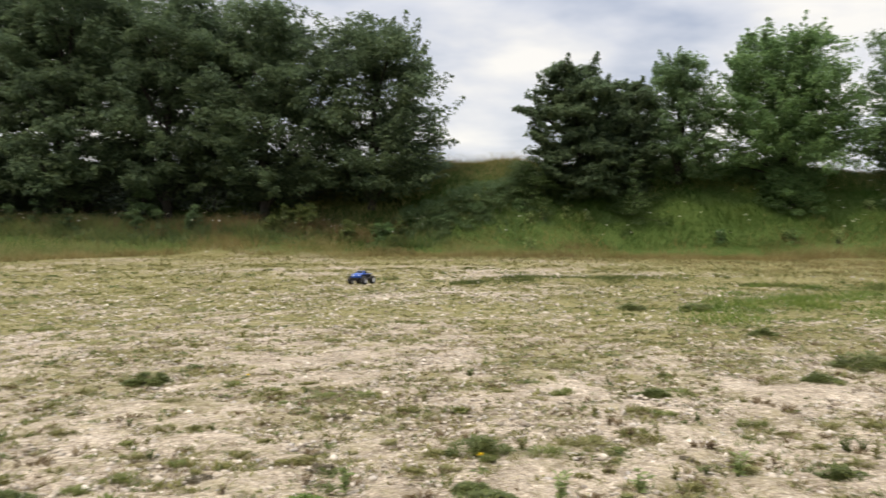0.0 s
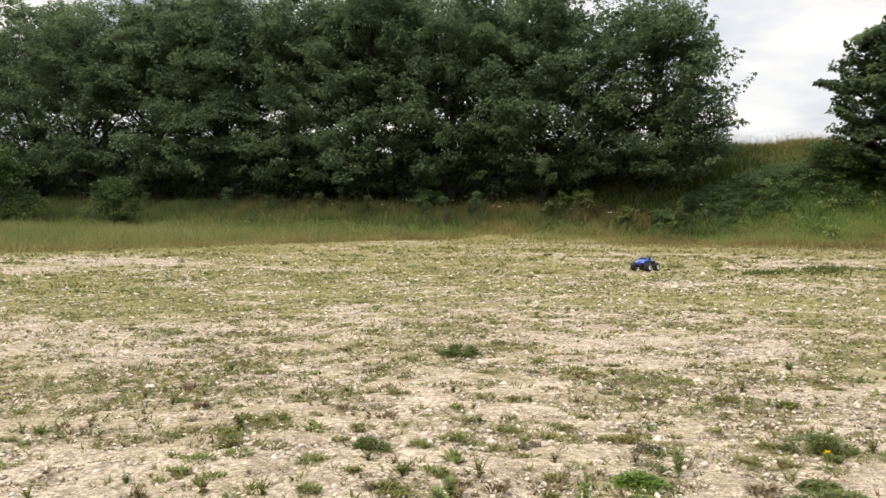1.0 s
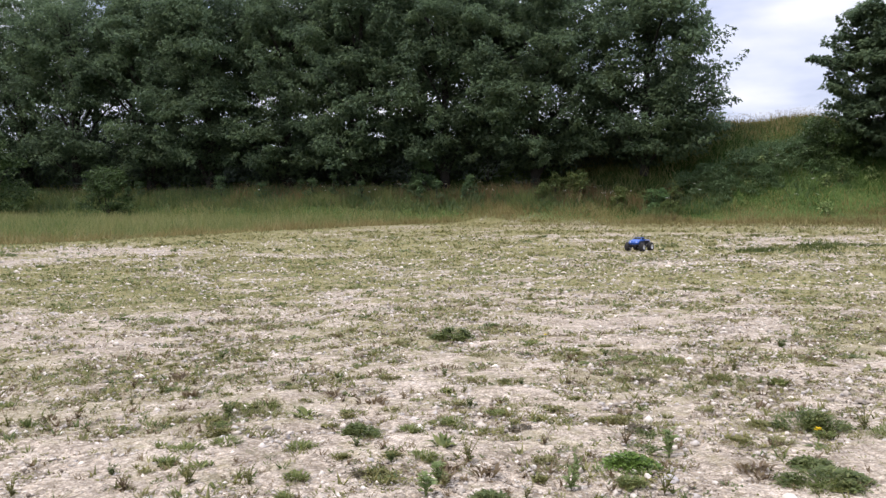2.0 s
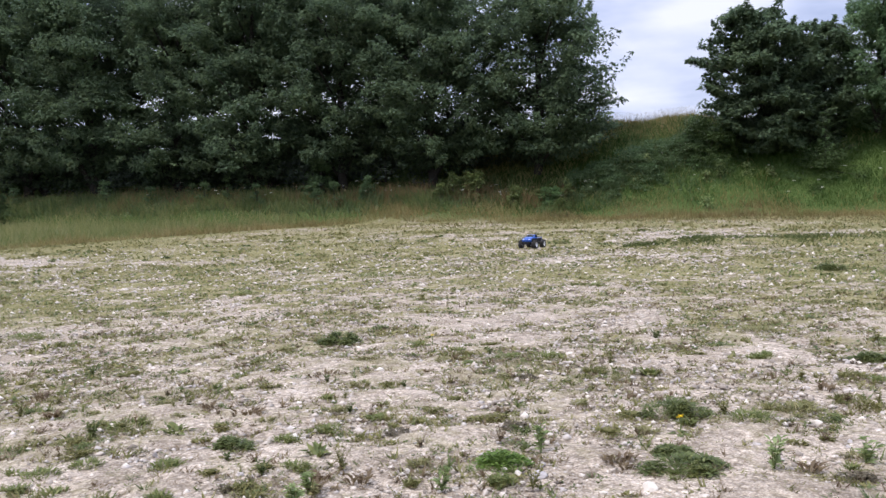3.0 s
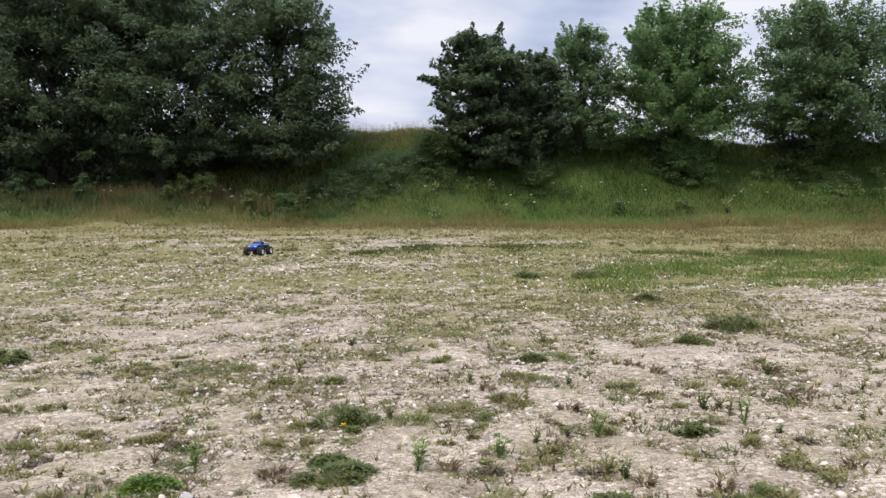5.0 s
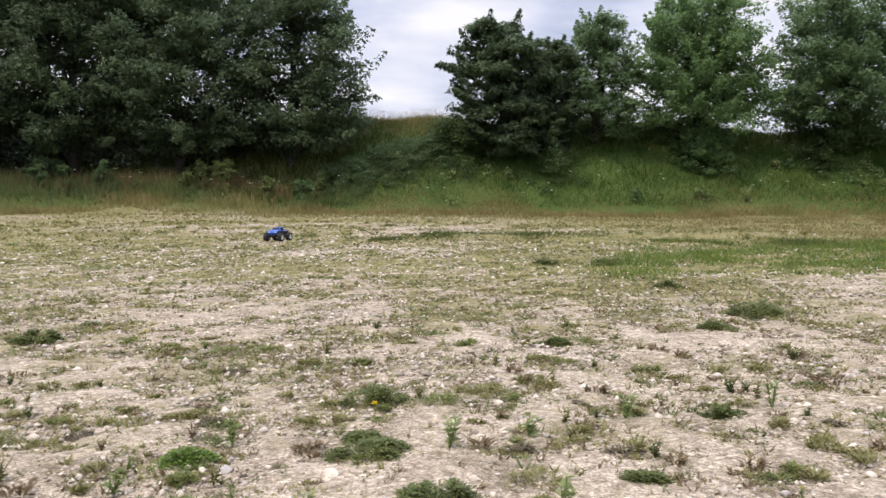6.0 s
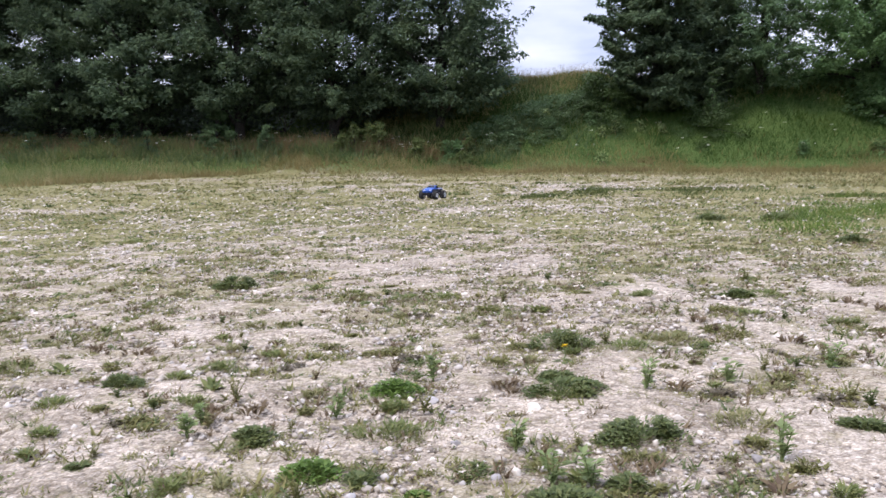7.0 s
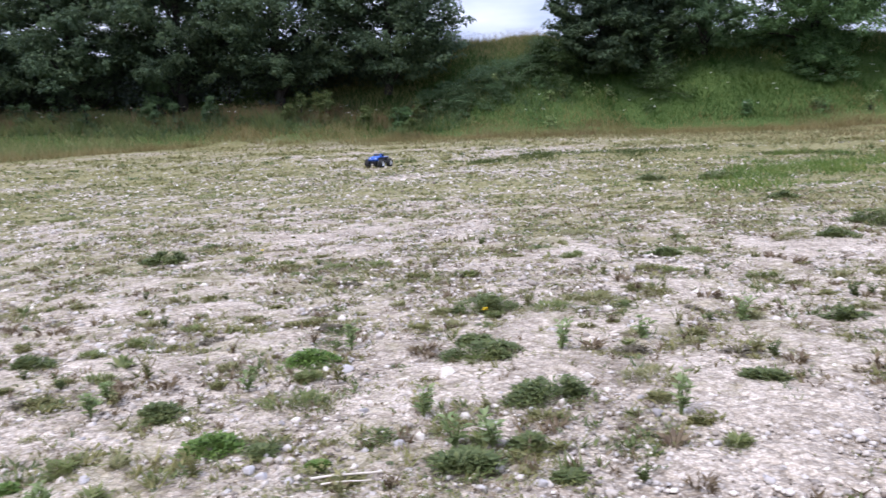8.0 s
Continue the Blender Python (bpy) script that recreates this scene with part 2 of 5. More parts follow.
STRAW = leafy("straw_grass", [(0.1, (0.15, 0.125, 0.045)), (0.9, (0.34, 0.275, 0.125)), (0.5, (0.235, 0.19, 0.078))], patch=0.6)
RUST = leafy("rusty_seed_head", [(0.1, (0.11, 0.076, 0.04)), (0.9, (0.26, 0.178, 0.085))], patch=0.6)
UMBEL = leafy("white_umbel", [(0.1, (0.55, 0.56, 0.48)), (0.9, (0.75, 0.75, 0.68))])
TURF = leafy("turf_blade", [(0.05, (0.115, 0.14, 0.05)), (0.95, (0.36, 0.31, 0.16)), (0.5, (0.22, 0.21, 0.088))], patch=1.2)
LUSH = leafy("lush_blade", [(0.05, (0.075, 0.11, 0.032)), (0.95, (0.28, 0.27, 0.10)), (0.5, (0.15, 0.175, 0.055))], patch=1.5)
WEED = leafy("weed_leaf", [(0.1, (0.058, 0.085, 0.028)), (0.9, (0.19, 0.205, 0.07)), (0.5, (0.11, 0.138, 0.046))], patch=3.0)
PALELEAF = leafy("pale_leaf", [(0.1, (0.15, 0.21, 0.08)), (0.9, (0.29, 0.35, 0.15))], patch=3.0, through_light=0.45)
BRIGHT = leafy("clover_leaf", [(0.1, (0.06, 0.115, 0.022)), (0.9, (0.155, 0.235, 0.05))], patch=3.0)
OLIVE = leafy("olive_weed", [(0.1, (0.085, 0.092, 0.03)), (0.9, (0.28, 0.25, 0.10)), (0.5, (0.17, 0.166, 0.058))], patch=2.0)
REDDISH = leafy("reddish_dock", [(0.1, (0.10, 0.065, 0.04)), (0.9, (0.21, 0.16, 0.085))], patch=3.0)
WITHER = leafy("withered_leaf", [(0.1, (0.06, 0.05, 0.032)), (0.9, (0.17, 0.14, 0.085))], patch=3.0)
BARK = plain("bark", (0.04, 0.035, 0.029), 0.95, 0, 0.4, 14, 0.6)
STEM = plain("green_stem", (0.12, 0.15, 0.05), 0.7, 0, 0.2, 30)


# ---- geometry helpers ----
def raw(name, V, F, mat, parent=None, smooth=False):
    """One mesh from arrays of points and equal-sided faces."""
    V, F = np.ascontiguousarray(V, dtype=np.float32), np.ascontiguousarray(F, dtype=np.int32)
    me = bpy.data.meshes.new(name)
    me.vertices.add(len(V)); me.vertices.foreach_set("co", V.ravel())
    me.loops.add(F.size); me.loops.foreach_set("vertex_index", F.ravel())
    me.polygons.add(len(F)); me.polygons.foreach_set("loop_start", np.arange(0, F.size, F.shape[1], dtype=np.int32))
    me.update(calc_edges=True)
    if smooth:
        me.polygons.foreach_set("use_smooth", np.ones(len(F), dtype=bool))
    me.materials.append(mat)
    ob = new(name, me)
    if parent:
        ob.parent = parent
    return ob


def part(name, bm, mat, parent=None, label="", smooth=False):
    me = bpy.data.meshes.new(name)
    bm.to_mesh(me); bm.free()
    me.materials.append(mat)
    for p in me.polygons:
        p.use_smooth = smooth
    ob = new(name, me)
    if parent:
        ob.parent = parent
    return tagged(ob, label)


def unit(a):
    return a / np.maximum(np.linalg.norm(a, axis=-1, keepdims=True), 1e-9)


def leaf_mesh(P, D, L, W, rng, bend=0.15, fold=0.12, flat=0.0, form="leaf"):
    """Folded, drooping leaves or blades from their feet P, ways D, lengths and widths."""
    n = len(P)
    D = unit(D)
    ref = rng.normal(size=(n, 3)) * (1 - flat) + np.array([0, 0, 3.0 * flat])
    S = unit(np.cross(D, ref))
    N = np.cross(S, D)
    L, W = np.asarray(L).reshape(-1, 1) * np.ones((n, 1)), np.asarray(W).reshape(-1, 1) * np.ones((n, 1))
    mid = P + D * L * 0.45 + N * L * fold * 0.5
    tip = P + D * L - np.array([0, 0, 1.0]) * L * bend
    if form == "blade":
        return np.stack([P - S * W / 2, P + S * W / 2, tip], axis=1).reshape(-1, 3), np.arange(3 * n).reshape(-1, 3)
    if form == "spoon":
        end = P + D * L * 0.9 - np.array([0, 0, 1.0]) * L * bend
        return np.stack([P, end + S * W * 0.55, end - S * W * 0.55], axis=1).reshape(-1, 3), np.arange(3 * n).reshape(-1, 3)
    V = np.stack([P, mid + S * W / 2, tip, mid - S * W / 2], axis=1).reshape(-1, 3)
    return V, np.arange(4 * n).reshape(-1, 4)


def tube(path, radii, sides=7):
    """Points and quads of a tapering tube along a path."""
    path = np.asarray(path, dtype=float)
    k = len(path)
    t = unit(np.gradient(path, axis=0))
    a = unit(np.cross(t, np.array([0.31, 0.95, 0.07])))
    b = np.cross(t, a)
    ang = np.linspace(0, 2 * np.pi, sides, endpoint=False)
    V = (path[:, None] + (a[:, None] * np.cos(ang)[None, :, None] + b[:, None] * np.sin(ang)[None, :, None]) * np.asarray(radii)[:, None, None]).reshape(-1, 3)
    F = [(i * sides + j, i * sides + (j + 1) % sides, (i + 1) * sides + (j + 1) % sides, (i + 1) * sides + j) for i in range(k - 1) for j in range(sides)]
    return V, np.array(F)


LATTICE = np.random.default_rng(5).random((256, 256))


def value_noise(x, y, scale, shift=0):
    """Smooth noise between 0 and 1 over the plan."""
    u, v = np.asarray(x) * scale + 37.3 + shift, np.asarray(y) * scale + 11.9 + shift * 1.7
    iu, iv = np.floor(u).astype(int), np.floor(v).astype(int)
    fu, fv = u - iu, v - iv
    fu, fv = fu * fu * (3 - 2 * fu), fv * fv * (3 - 2 * fv)
    g = lambda a, b: LATTICE[a % 256, b % 256]
    return (g(iu, iv) * (1 - fu) + g(iu + 1, iv) * fu) * (1 - fv) + (g(iu, iv + 1) * (1 - fu) + g(iu + 1, iv + 1) * fu) * fv


def step(a, b, x):
    t = np.clip((np.asarray(x, dtype=float) - a) / (b - a), 0, 1)
    return t * t * (3 - 2 * t)


# ---- the lie of the land ----
def gravel_edge(x):
    """How far ahead the gravel reaches at x."""
    x = np.asarray(x, dtype=float)
    y = 28.6 + 0.5 * np.sin(x * 0.5) + 0.3 * np.sin(x * 1.3 + 1)
    y = y - 16.0 * step(-8.0, -17.5, x)
    return y


def land(x, y):
    """Height of the ground."""
    x, y = np.asarray(x, dtype=float), np.asarray(y, dtype=float)
    z = 0.036 * x * np.exp(-(x * x + y * y) / 128.0) + 0.36 * step(7, 28, y)
    left = step(1.5, -7.0, x)
    toe, top = 28.8 + 0.6 * np.sin(x * 0.23) + 3.6 * left, 35.5 + 3.0 * left
    verge = 1.1 * left * step(27.5, 32.0, y)
    high = 4.0 + 0.12 * np.sin(x * 0.6) + 0.10 * np.sin(x * 1.7 + 2) - 0.5 * step(6, 30, x) * 0.4
    bank = (high - 0.9 * left) * step(toe, top, y)
    z = z + verge + bank
    z = z + 0.25 * value_noise(x, y, 0.35) * step(28.5, 31, y)
    # the long low turf ridge on the far side of the gravel
    z = z + 0.13 * np.exp(-((y - 14.9 - 0.12 * x) / 0.6) ** 2) * step(0.2, 1.5, x) * step(14.0, 9.0, x)
    # far off the land falls away gently
    far = np.hypot(x, y)
    return z - 0.004 * np.maximum(far - 60, 0)


def turf_cover(x, y):
    """How much of the gravel is grown over, 0 to 1."""
    x, y = np.asarray(x, dtype=float), np.asarray(y, dtype=float)
    n = 0.22 * value_noise(x, y, 0.35) + 0.38 * value_noise(x * 0.7, y, 1.1, 3) + 0.40 * value_noise(x, y, 2.9, 9)
    c = 0.43 + (1.15 + 0.6 * step(4, 8, y)) * (n - 0.5)
    c = c + 0.13 * step(5.0, 9.5, y) * step(19, 15, y)
    c = c + 0.25 * step(0, 5, x) * step(8.6, 9.8, y) * step(19.5, 16, y)
    c = c + 0.45 * np.exp(-((y - 14.7 - 0.12 * x) / 0.7) ** 2) * step(0.0, 1.2, x)
    c = c - 0.34 * np.exp(-((y - 17.4 - 0.1 * x) / 1.2) ** 2) * step(-2, 1.0, x) * step(10, 6, x)
    c = c - 0.25 * np.exp(-((y - 25.5) / 1.3) ** 2) * step(-9, -4, x) * step(5, 2, x)
    c = c - 0.3 * np.exp(-((x + 11.5) / 2.0) ** 2 - ((y - 12.0) / 2.5) ** 2)
    c = c + 0.45 * step(-5.0, 0.0, y - gravel_edge(x))
    c = c + 0.11 * step(4.0, 8.0, y) * step(24, 16, y) + 0.25 * step(12, 20, y) * (value_noise(x, y, 0.5, 15) - 0.5)
    # greener turf off to one side, and dry grass closing in beyond the fresh strip
    c = c + 0.32 * np.exp(-((x + 6.2) / 2.2) ** 2 - ((y - 7.6) / 2.6) ** 2)
    c = c + 0.5 * step(-1.5, 2.0, x - 7.0 + 0.10 * (y - 15)) * step(13.5, 15.5, y)
    c = c + 0.14 * step(13.5, 17, y) * step(29, 26, y)
    # bare ground close by
    c = c - 0.3 * np.exp(-((x - 0.75) / 0.55) ** 2 - ((y - 1.75) / 0.42) ** 2)
    c = c - 0.05 * step(2.7, 1.8, y) * step(3.2, 2.4, np.abs(x)) * (1 - 0.4 * step(0.0, -1.2, x)) + 0.07 * step(2.3, 3.2, y) * step(6, 4, y)
    c = c + 0.03 * step(3.5, 6.0, y) + 0.08 * step(12, 15, y) * step(0.5, -2.5, x) * step(27, 24, y)
    return np.clip(c, 0, 1)


def grown(a, b, fine, rate, lo, hi):
    """Grid lines: fine from a to b, widening outwards to lo and hi."""
    up, d, v = [], fine, b
    while v < hi:
        d = fine + rate * (v - b) if v - b < 45 else d * 1.25
        v += d; up.append(v)
    down, d, v = [], fine, a
    while v > lo:
        d = fine + rate * (a - v) if a - v < 45 else d * 1.25
        v -= d; down.append(v)
    return np.array(down[::-1] + list(np.arange(a, b + fine / 2, fine)) + up)


def build_ground():
    gx, gy = grown(-2.6, 3.0, 0.065, 0.044, -1500, 1500), grown(1.4, 5.0, 0.055, 0.044, -1500, 1500)
    X, Y = np.meshgrid(gx, gy)
    Z = land(X, Y)
    near = np.exp(-(X ** 2 + Y ** 2) / 300)
    Z = Z + near * (0.02 * (value_noise(X, Y, 3.3) - 0.5) + 0.026 * (value_noise(X, Y, 8.0, 4) - 0.5))
    V = np.stack([X, Y, Z], axis=-1).reshape(-1, 3)
    w, h = len(gx), len(gy)
    I = np.arange(w * h).reshape(h, w)
    F = np.stack([I[:-1, :-1], I[:-1, 1:], I[1:, 1:], I[1:, :-1]], axis=-1).reshape(-1, 4)
    ob = raw("ground", V, F, GROUND, smooth=True)
    x, y = V[:, 0], V[:, 1]
    rough_grass = np.maximum(step(-0.8, 0.6, y - gravel_edge(x)), step(22, 30, np.hypot(x, y)) * step(6, -6, y))
    rough_grass = np.maximum(rough_grass, step(-16.5, -18.5, x))
    rough_grass = np.maximum(rough_grass, step(17, 21, x) * step(26, 18, y))
    turf_depth = 0.34 + 0.6 * step(3.0, 8.0, y)
    colour = np.stack([turf_cover(x, y), rough_grass, turf_depth, np.ones_like(x)], axis=-1).astype(np.float32)
    ca = ob.data.attributes.new("cover", "FLOAT_COLOR", "POINT")
    ca.data.foreach_set("color", colour.ravel())
    return tagged(ob, "pale chalky gravel with thin turf rising to a grassy bank", "ground", kind="structure")


build_ground()


# ---- grass of the verge and bank ----
def grass(name, label, mat, x, y, height, width, rng, lean=0.35, bend=0.2):
    n = len(x)
    P = np.stack([x, y, land(x, y) - 0.02], axis=-1)
    D = np.stack([rng.normal(0, lean, n), rng.normal(0, lean, n), np.ones(n)], axis=-1)
    V, F = leaf_mesh(P, D, height, width, rng, bend, form="blade")
    return tagged(raw(name, V, F, mat), label, "grass", kind="stuff")


def build_verge():
    rng = np.random.default_rng(21)
    def spread(n, x0, x1, y0, y1):
        return rng.uniform(x0, x1, n), rng.uniform(y0, y1, n)
    # rough verge before the trees
    x, y = spread(90000, -44, 3, 10, 33.5)
    keep = (y > gravel_edge(x) + rng.normal(0, 0.35, len(x))) & (y > 14 - 0.3 * (x + 17)) & (y > gravel_edge(x) - 0.3)
    x, y = x[keep], y[keep]
    d = np.clip((y - gravel_edge(x)) / 2.5, 0.15, 1)
    grass("verge_grass", "long rough green and straw grass below the trees", VERGEGRASS, x, y, rng.uniform(0.3, 0.7, len(x)) * d * (0.55 + 0.9 * value_noise(x, y, 0.9, 31)), rng.uniform(0.018, 0.036, len(x)), rng)
    # darker nettles and herbs behind
    x, y = spread(48000, -44, 0, 28.6, 32.8)
    keep = rng.random(len(x)) < step(0.5, 2.6, y - np.maximum(gravel_edge(x), 28.2)) * (0.35 + 0.9 * value_noise(x, y, 0.8, 4)) * step(-3.5, -7.0, x)
    x, y = x[keep], y[keep]
    grass("verge_herbs", "dark green nettles and herbs behind the verge grass", HERB, x, y, rng.uniform(0.2, 0.6, len(x)) * (0.3 + 0.7 * value_noise(x, y, 0.8, 4) + 0.9 * value_noise(x, y, 2.2, 51)), rng.uniform(0.035, 0.07, len(x)), rng, 0.6)
    # bluish herbs on the bank's shaded side
    x = rng.uniform(-2.8, 4.6, 8000)
    y = 31.3 + 0.28 * (x + 1.0) + rng.normal(0, 0.65, len(x))
    keep = value_noise(x, y, 0.7, 8) + 0.25 * step(-3, 2, x) + rng.normal(0, 0.08, len(x)) > 0.5
    x, y = x[keep], y[keep]
    grass("bank_herbs", "bluish green leafy herbs on the bank", BRAMBLE, x, y, rng.uniform(0.12, 0.4, len(x)) * (0.35 + 1.5 * value_noise(x, y, 1.6, 52)), rng.uniform(0.03, 0.06, len(x)), rng, 0.6)
    # green bank
    x, y = spread(165000, -8, 38, 28.0, 37.0)
    keep = (y > gravel_edge(x)) & (x > -3.4 + rng.normal(0, 1.3, len(x)))
    x, y = x[keep], y[keep]
    d = np.clip((y - gravel_edge(x)) / 2.0, 0.2, 1)
    grass("bank_grass", "lush green meadow grass covering the steep bank", BANKGRASS, x, y, rng.uniform(0.16, 0.42, len(x)) * d * (0.45 + 1.1 * value_noise(x, y, 1.1, 33)), rng.uniform(0.012, 0.026, len(x)), rng)
    # sparser, yellower grass near the top
    x, y = spread(26000, -8, 44, 33.0, 37.0)
    grass("upper_bank_grass", "yellowish seeding grass near the bank crest", VERGEGRASS, x, y, rng.uniform(0.2, 0.5, len(x)), rng.uniform(0.016, 0.03, len(x)), rng)
    x, y = rng.uniform(-6.5, 7, 9000), rng.uniform(33.6, 37.0, 9000)
    grass("crest_straw", "straw-coloured seeding grass over the bank crest", STRAW, x, y, rng.uniform(0.2, 0.55, len(x)), rng.uniform(0.014, 0.024, len(x)), rng)
    # dry fringe along the gravel
    x = rng.uniform(-30, 36, 44000)
    y = gravel_edge(x) + np.abs(rng.normal(0.7, 1.1, len(x))) - 0.5 + 1.3 * step(0.45, 0.8, value_noise(x, x * 0, 0.45, 35)) * rng.random(len(x))
    grass("straw_fringe", "dry straw-coloured grass fringe along the gravel edge", STRAW, x, y, rng.uniform(0.12, 0.46, len(x)) * (0.5 + value_noise(x, y, 1.3, 53)), rng.uniform(0.015, 0.03, len(x)), rng)
    # rusty dead grass in patches at the bank's foot
    x, y = rng.uniform(-4, 34, 16000), rng.uniform(28.7, 30.6, 16000)
    keep = value_noise(x, y * 0.6, 0.7, 37) + rng.normal(0, 0.06, len(x)) > 0.5 + 0.14 * (y - 29)
    x, y = x[keep], y[keep]
    grass("rusty_grass", "rusty brown dead grass patches at the bank foot", RUST, x, y, rng.uniform(0.12, 0.4, len(x)), rng.uniform(0.015, 0.03, len(x)), rng)
    # seeding stems on the crest
    x, y = np.append(rng.uniform(-7, 44, 5000), rng.uniform(-5, 5, 1300)), rng.uniform(34.5, 37.0, 6300)
    grass("crest_seed_stems", "tall pale seeding grass stems along the bank crest", STRAW, x, y, rng.uniform(0.3, 0.85, len(x)), 0.017, rng, 0.3, 0.15)
    # rusty dock stems before the trees
    x, y = rng.normal(-5.5, 3.0, 800), rng.uniform(30.2, 32.3, 800)
    grass("rusty_dock_stems", "rusty brown dock stems standing in the long grass", RUST, x, y, rng.uniform(0.3, 0.7, len(x)), 0.014, rng, 0.25, 0.05)
    # dock plants gone brown, in clumps at the back of the verge
    cx, cy = np.append(rng.normal(-5.5, 2.2, 55), rng.uniform(-22, -9, 30)), np.append(rng.uniform(30.3, 31.9, 55), rng.uniform(30.0, 31.6, 30))
    x, y = np.repeat(cx, 46) + rng.normal(0, 0.2, 85 * 46), np.repeat(cy, 46) + rng.normal(0, 0.16, 85 * 46)
    grass("brown_docks", "brown seeding dock clumps at the back of the verge", RUST, x, y, np.repeat(rng.uniform(0.4, 1.0, 85), 46) * rng.uniform(0.5, 1.0, len(x)), rng.uniform(0.02, 0.045, len(x)), rng, 0.3, 0.1)
    # tall leafy herbs stand in drifts
    cx, cy = rng.uniform(-36, -1.5, 300), rng.uniform(29.7, 31.6, 300)
    x, y = np.repeat(cx, 50) + rng.normal(0, 0.25, 15000), np.repeat(cy, 50) + rng.normal(0, 0.2, 15000)
    grass("leafy_herbs", "mid green leafy herbs in drifts along the verge", TALLHERB, x, y, np.repeat(rng.uniform(0.4, 0.85, 300), 50) * rng.uniform(0.5, 1.0, len(x)), rng.uniform(0.03, 0.06, len(x)), rng, 0.45)
    x, y = rng.uniform(-34, -5, 1100), rng.uniform(29.6, 32.0, 1100)
    grass("brown_seed_stems", "brown seeding stems among the verge grass", RUST, x, y, rng.uniform(0.4, 0.85, len(x)), 0.014, rng, 0.25, 0.05)


build_verge()


def flower_heads(name, label, mat, n, x0, x1, y0, y1, high, size, seed):
    """Flat flower heads held above the grass."""
    rng = np.random.default_rng(seed)
    x, y = rng.uniform(x0, x1, n), rng.uniform(y0, y1, n)
    k = 9
    z = np.repeat(land(x, y) + rng.uniform(0.8, 1.15, n) * high, k)
    x, y = np.repeat(x, k), np.repeat(y, k)
    a = rng.uniform(0, 2 * np.pi, n * k)
    P = np.stack([x, y, z], axis=-1) + rng.normal(0, size * 0.35, (n * k, 3)) * np.array([1, 1, 0.3])
    V, F = leaf_mesh(P, np.stack([np.cos(a), np.sin(a), np.full(n * k, 0.3)], axis=-1), size * 0.6, size * 0.5, rng, 0.05, 0.05, 0.8)
    return tagged(raw(name, V, F, mat), label, "flowers", kind="stuff")


flower_heads("white_umbels", "white flower heads dotted over the grassy bank", UMBEL, 70, 2, 30, 30.2, 33.0, 0.55, 0.10, 71)
flower_heads("crest_seed_heads", "straw-coloured seed heads along the bank crest", STRAW, 500, -6, 8, 35.0, 36.6, 0.5, 0.055, 73)
flower_heads("verge_seed_heads", "rusty seed heads over the long verge grass", RUST, 350, -34, -1.5, 30.0, 31.4, 0.6, 0.08, 74)
flower_heads("umbel_clump", "white umbels crowded together in the verge grass", UMBEL, 9, -4.3, -3.8, 30.0, 30.5, 0.6, 0.055, 75)
flower_heads("pale_umbels", "pale flower heads in the verge grass", UMBEL, 30, -20, 0, 29.6, 31.5, 0.7, 0.09, 72)


# ---- trees ----
def crown_leaves(clumps, per, leaf, rng, droop=0.25):
    """Leaves round the clumps: rows of x, y, z, spread, depth."""
    c = np.repeat(np.asarray(clumps), per, axis=0)
    n = len(c)
    d = unit(rng.normal(size=(n, 3)))
    d[:, 2] = np.where(d[:, 2] < 0, d[:, 2] * 0.55, d[:, 2])
    rad = rng.uniform(0.35, 1.0, (n, 1)) ** 0.6
    P = c[:, :3] + d * rad * np.stack([c[:, 3], c[:, 3], c[:, 4]], axis=-1)
    out = d * np.array([1, 1, 0.5]) + rng.normal(0, 0.55, (n, 3)) + np.array([0, 0, -droop])
    size = rng.uniform(0.7, 1.3, n) * leaf
    return leaf_mesh(P, out, size, size * 0.82, rng, 0.2, 0.16, 0.5, "blade")


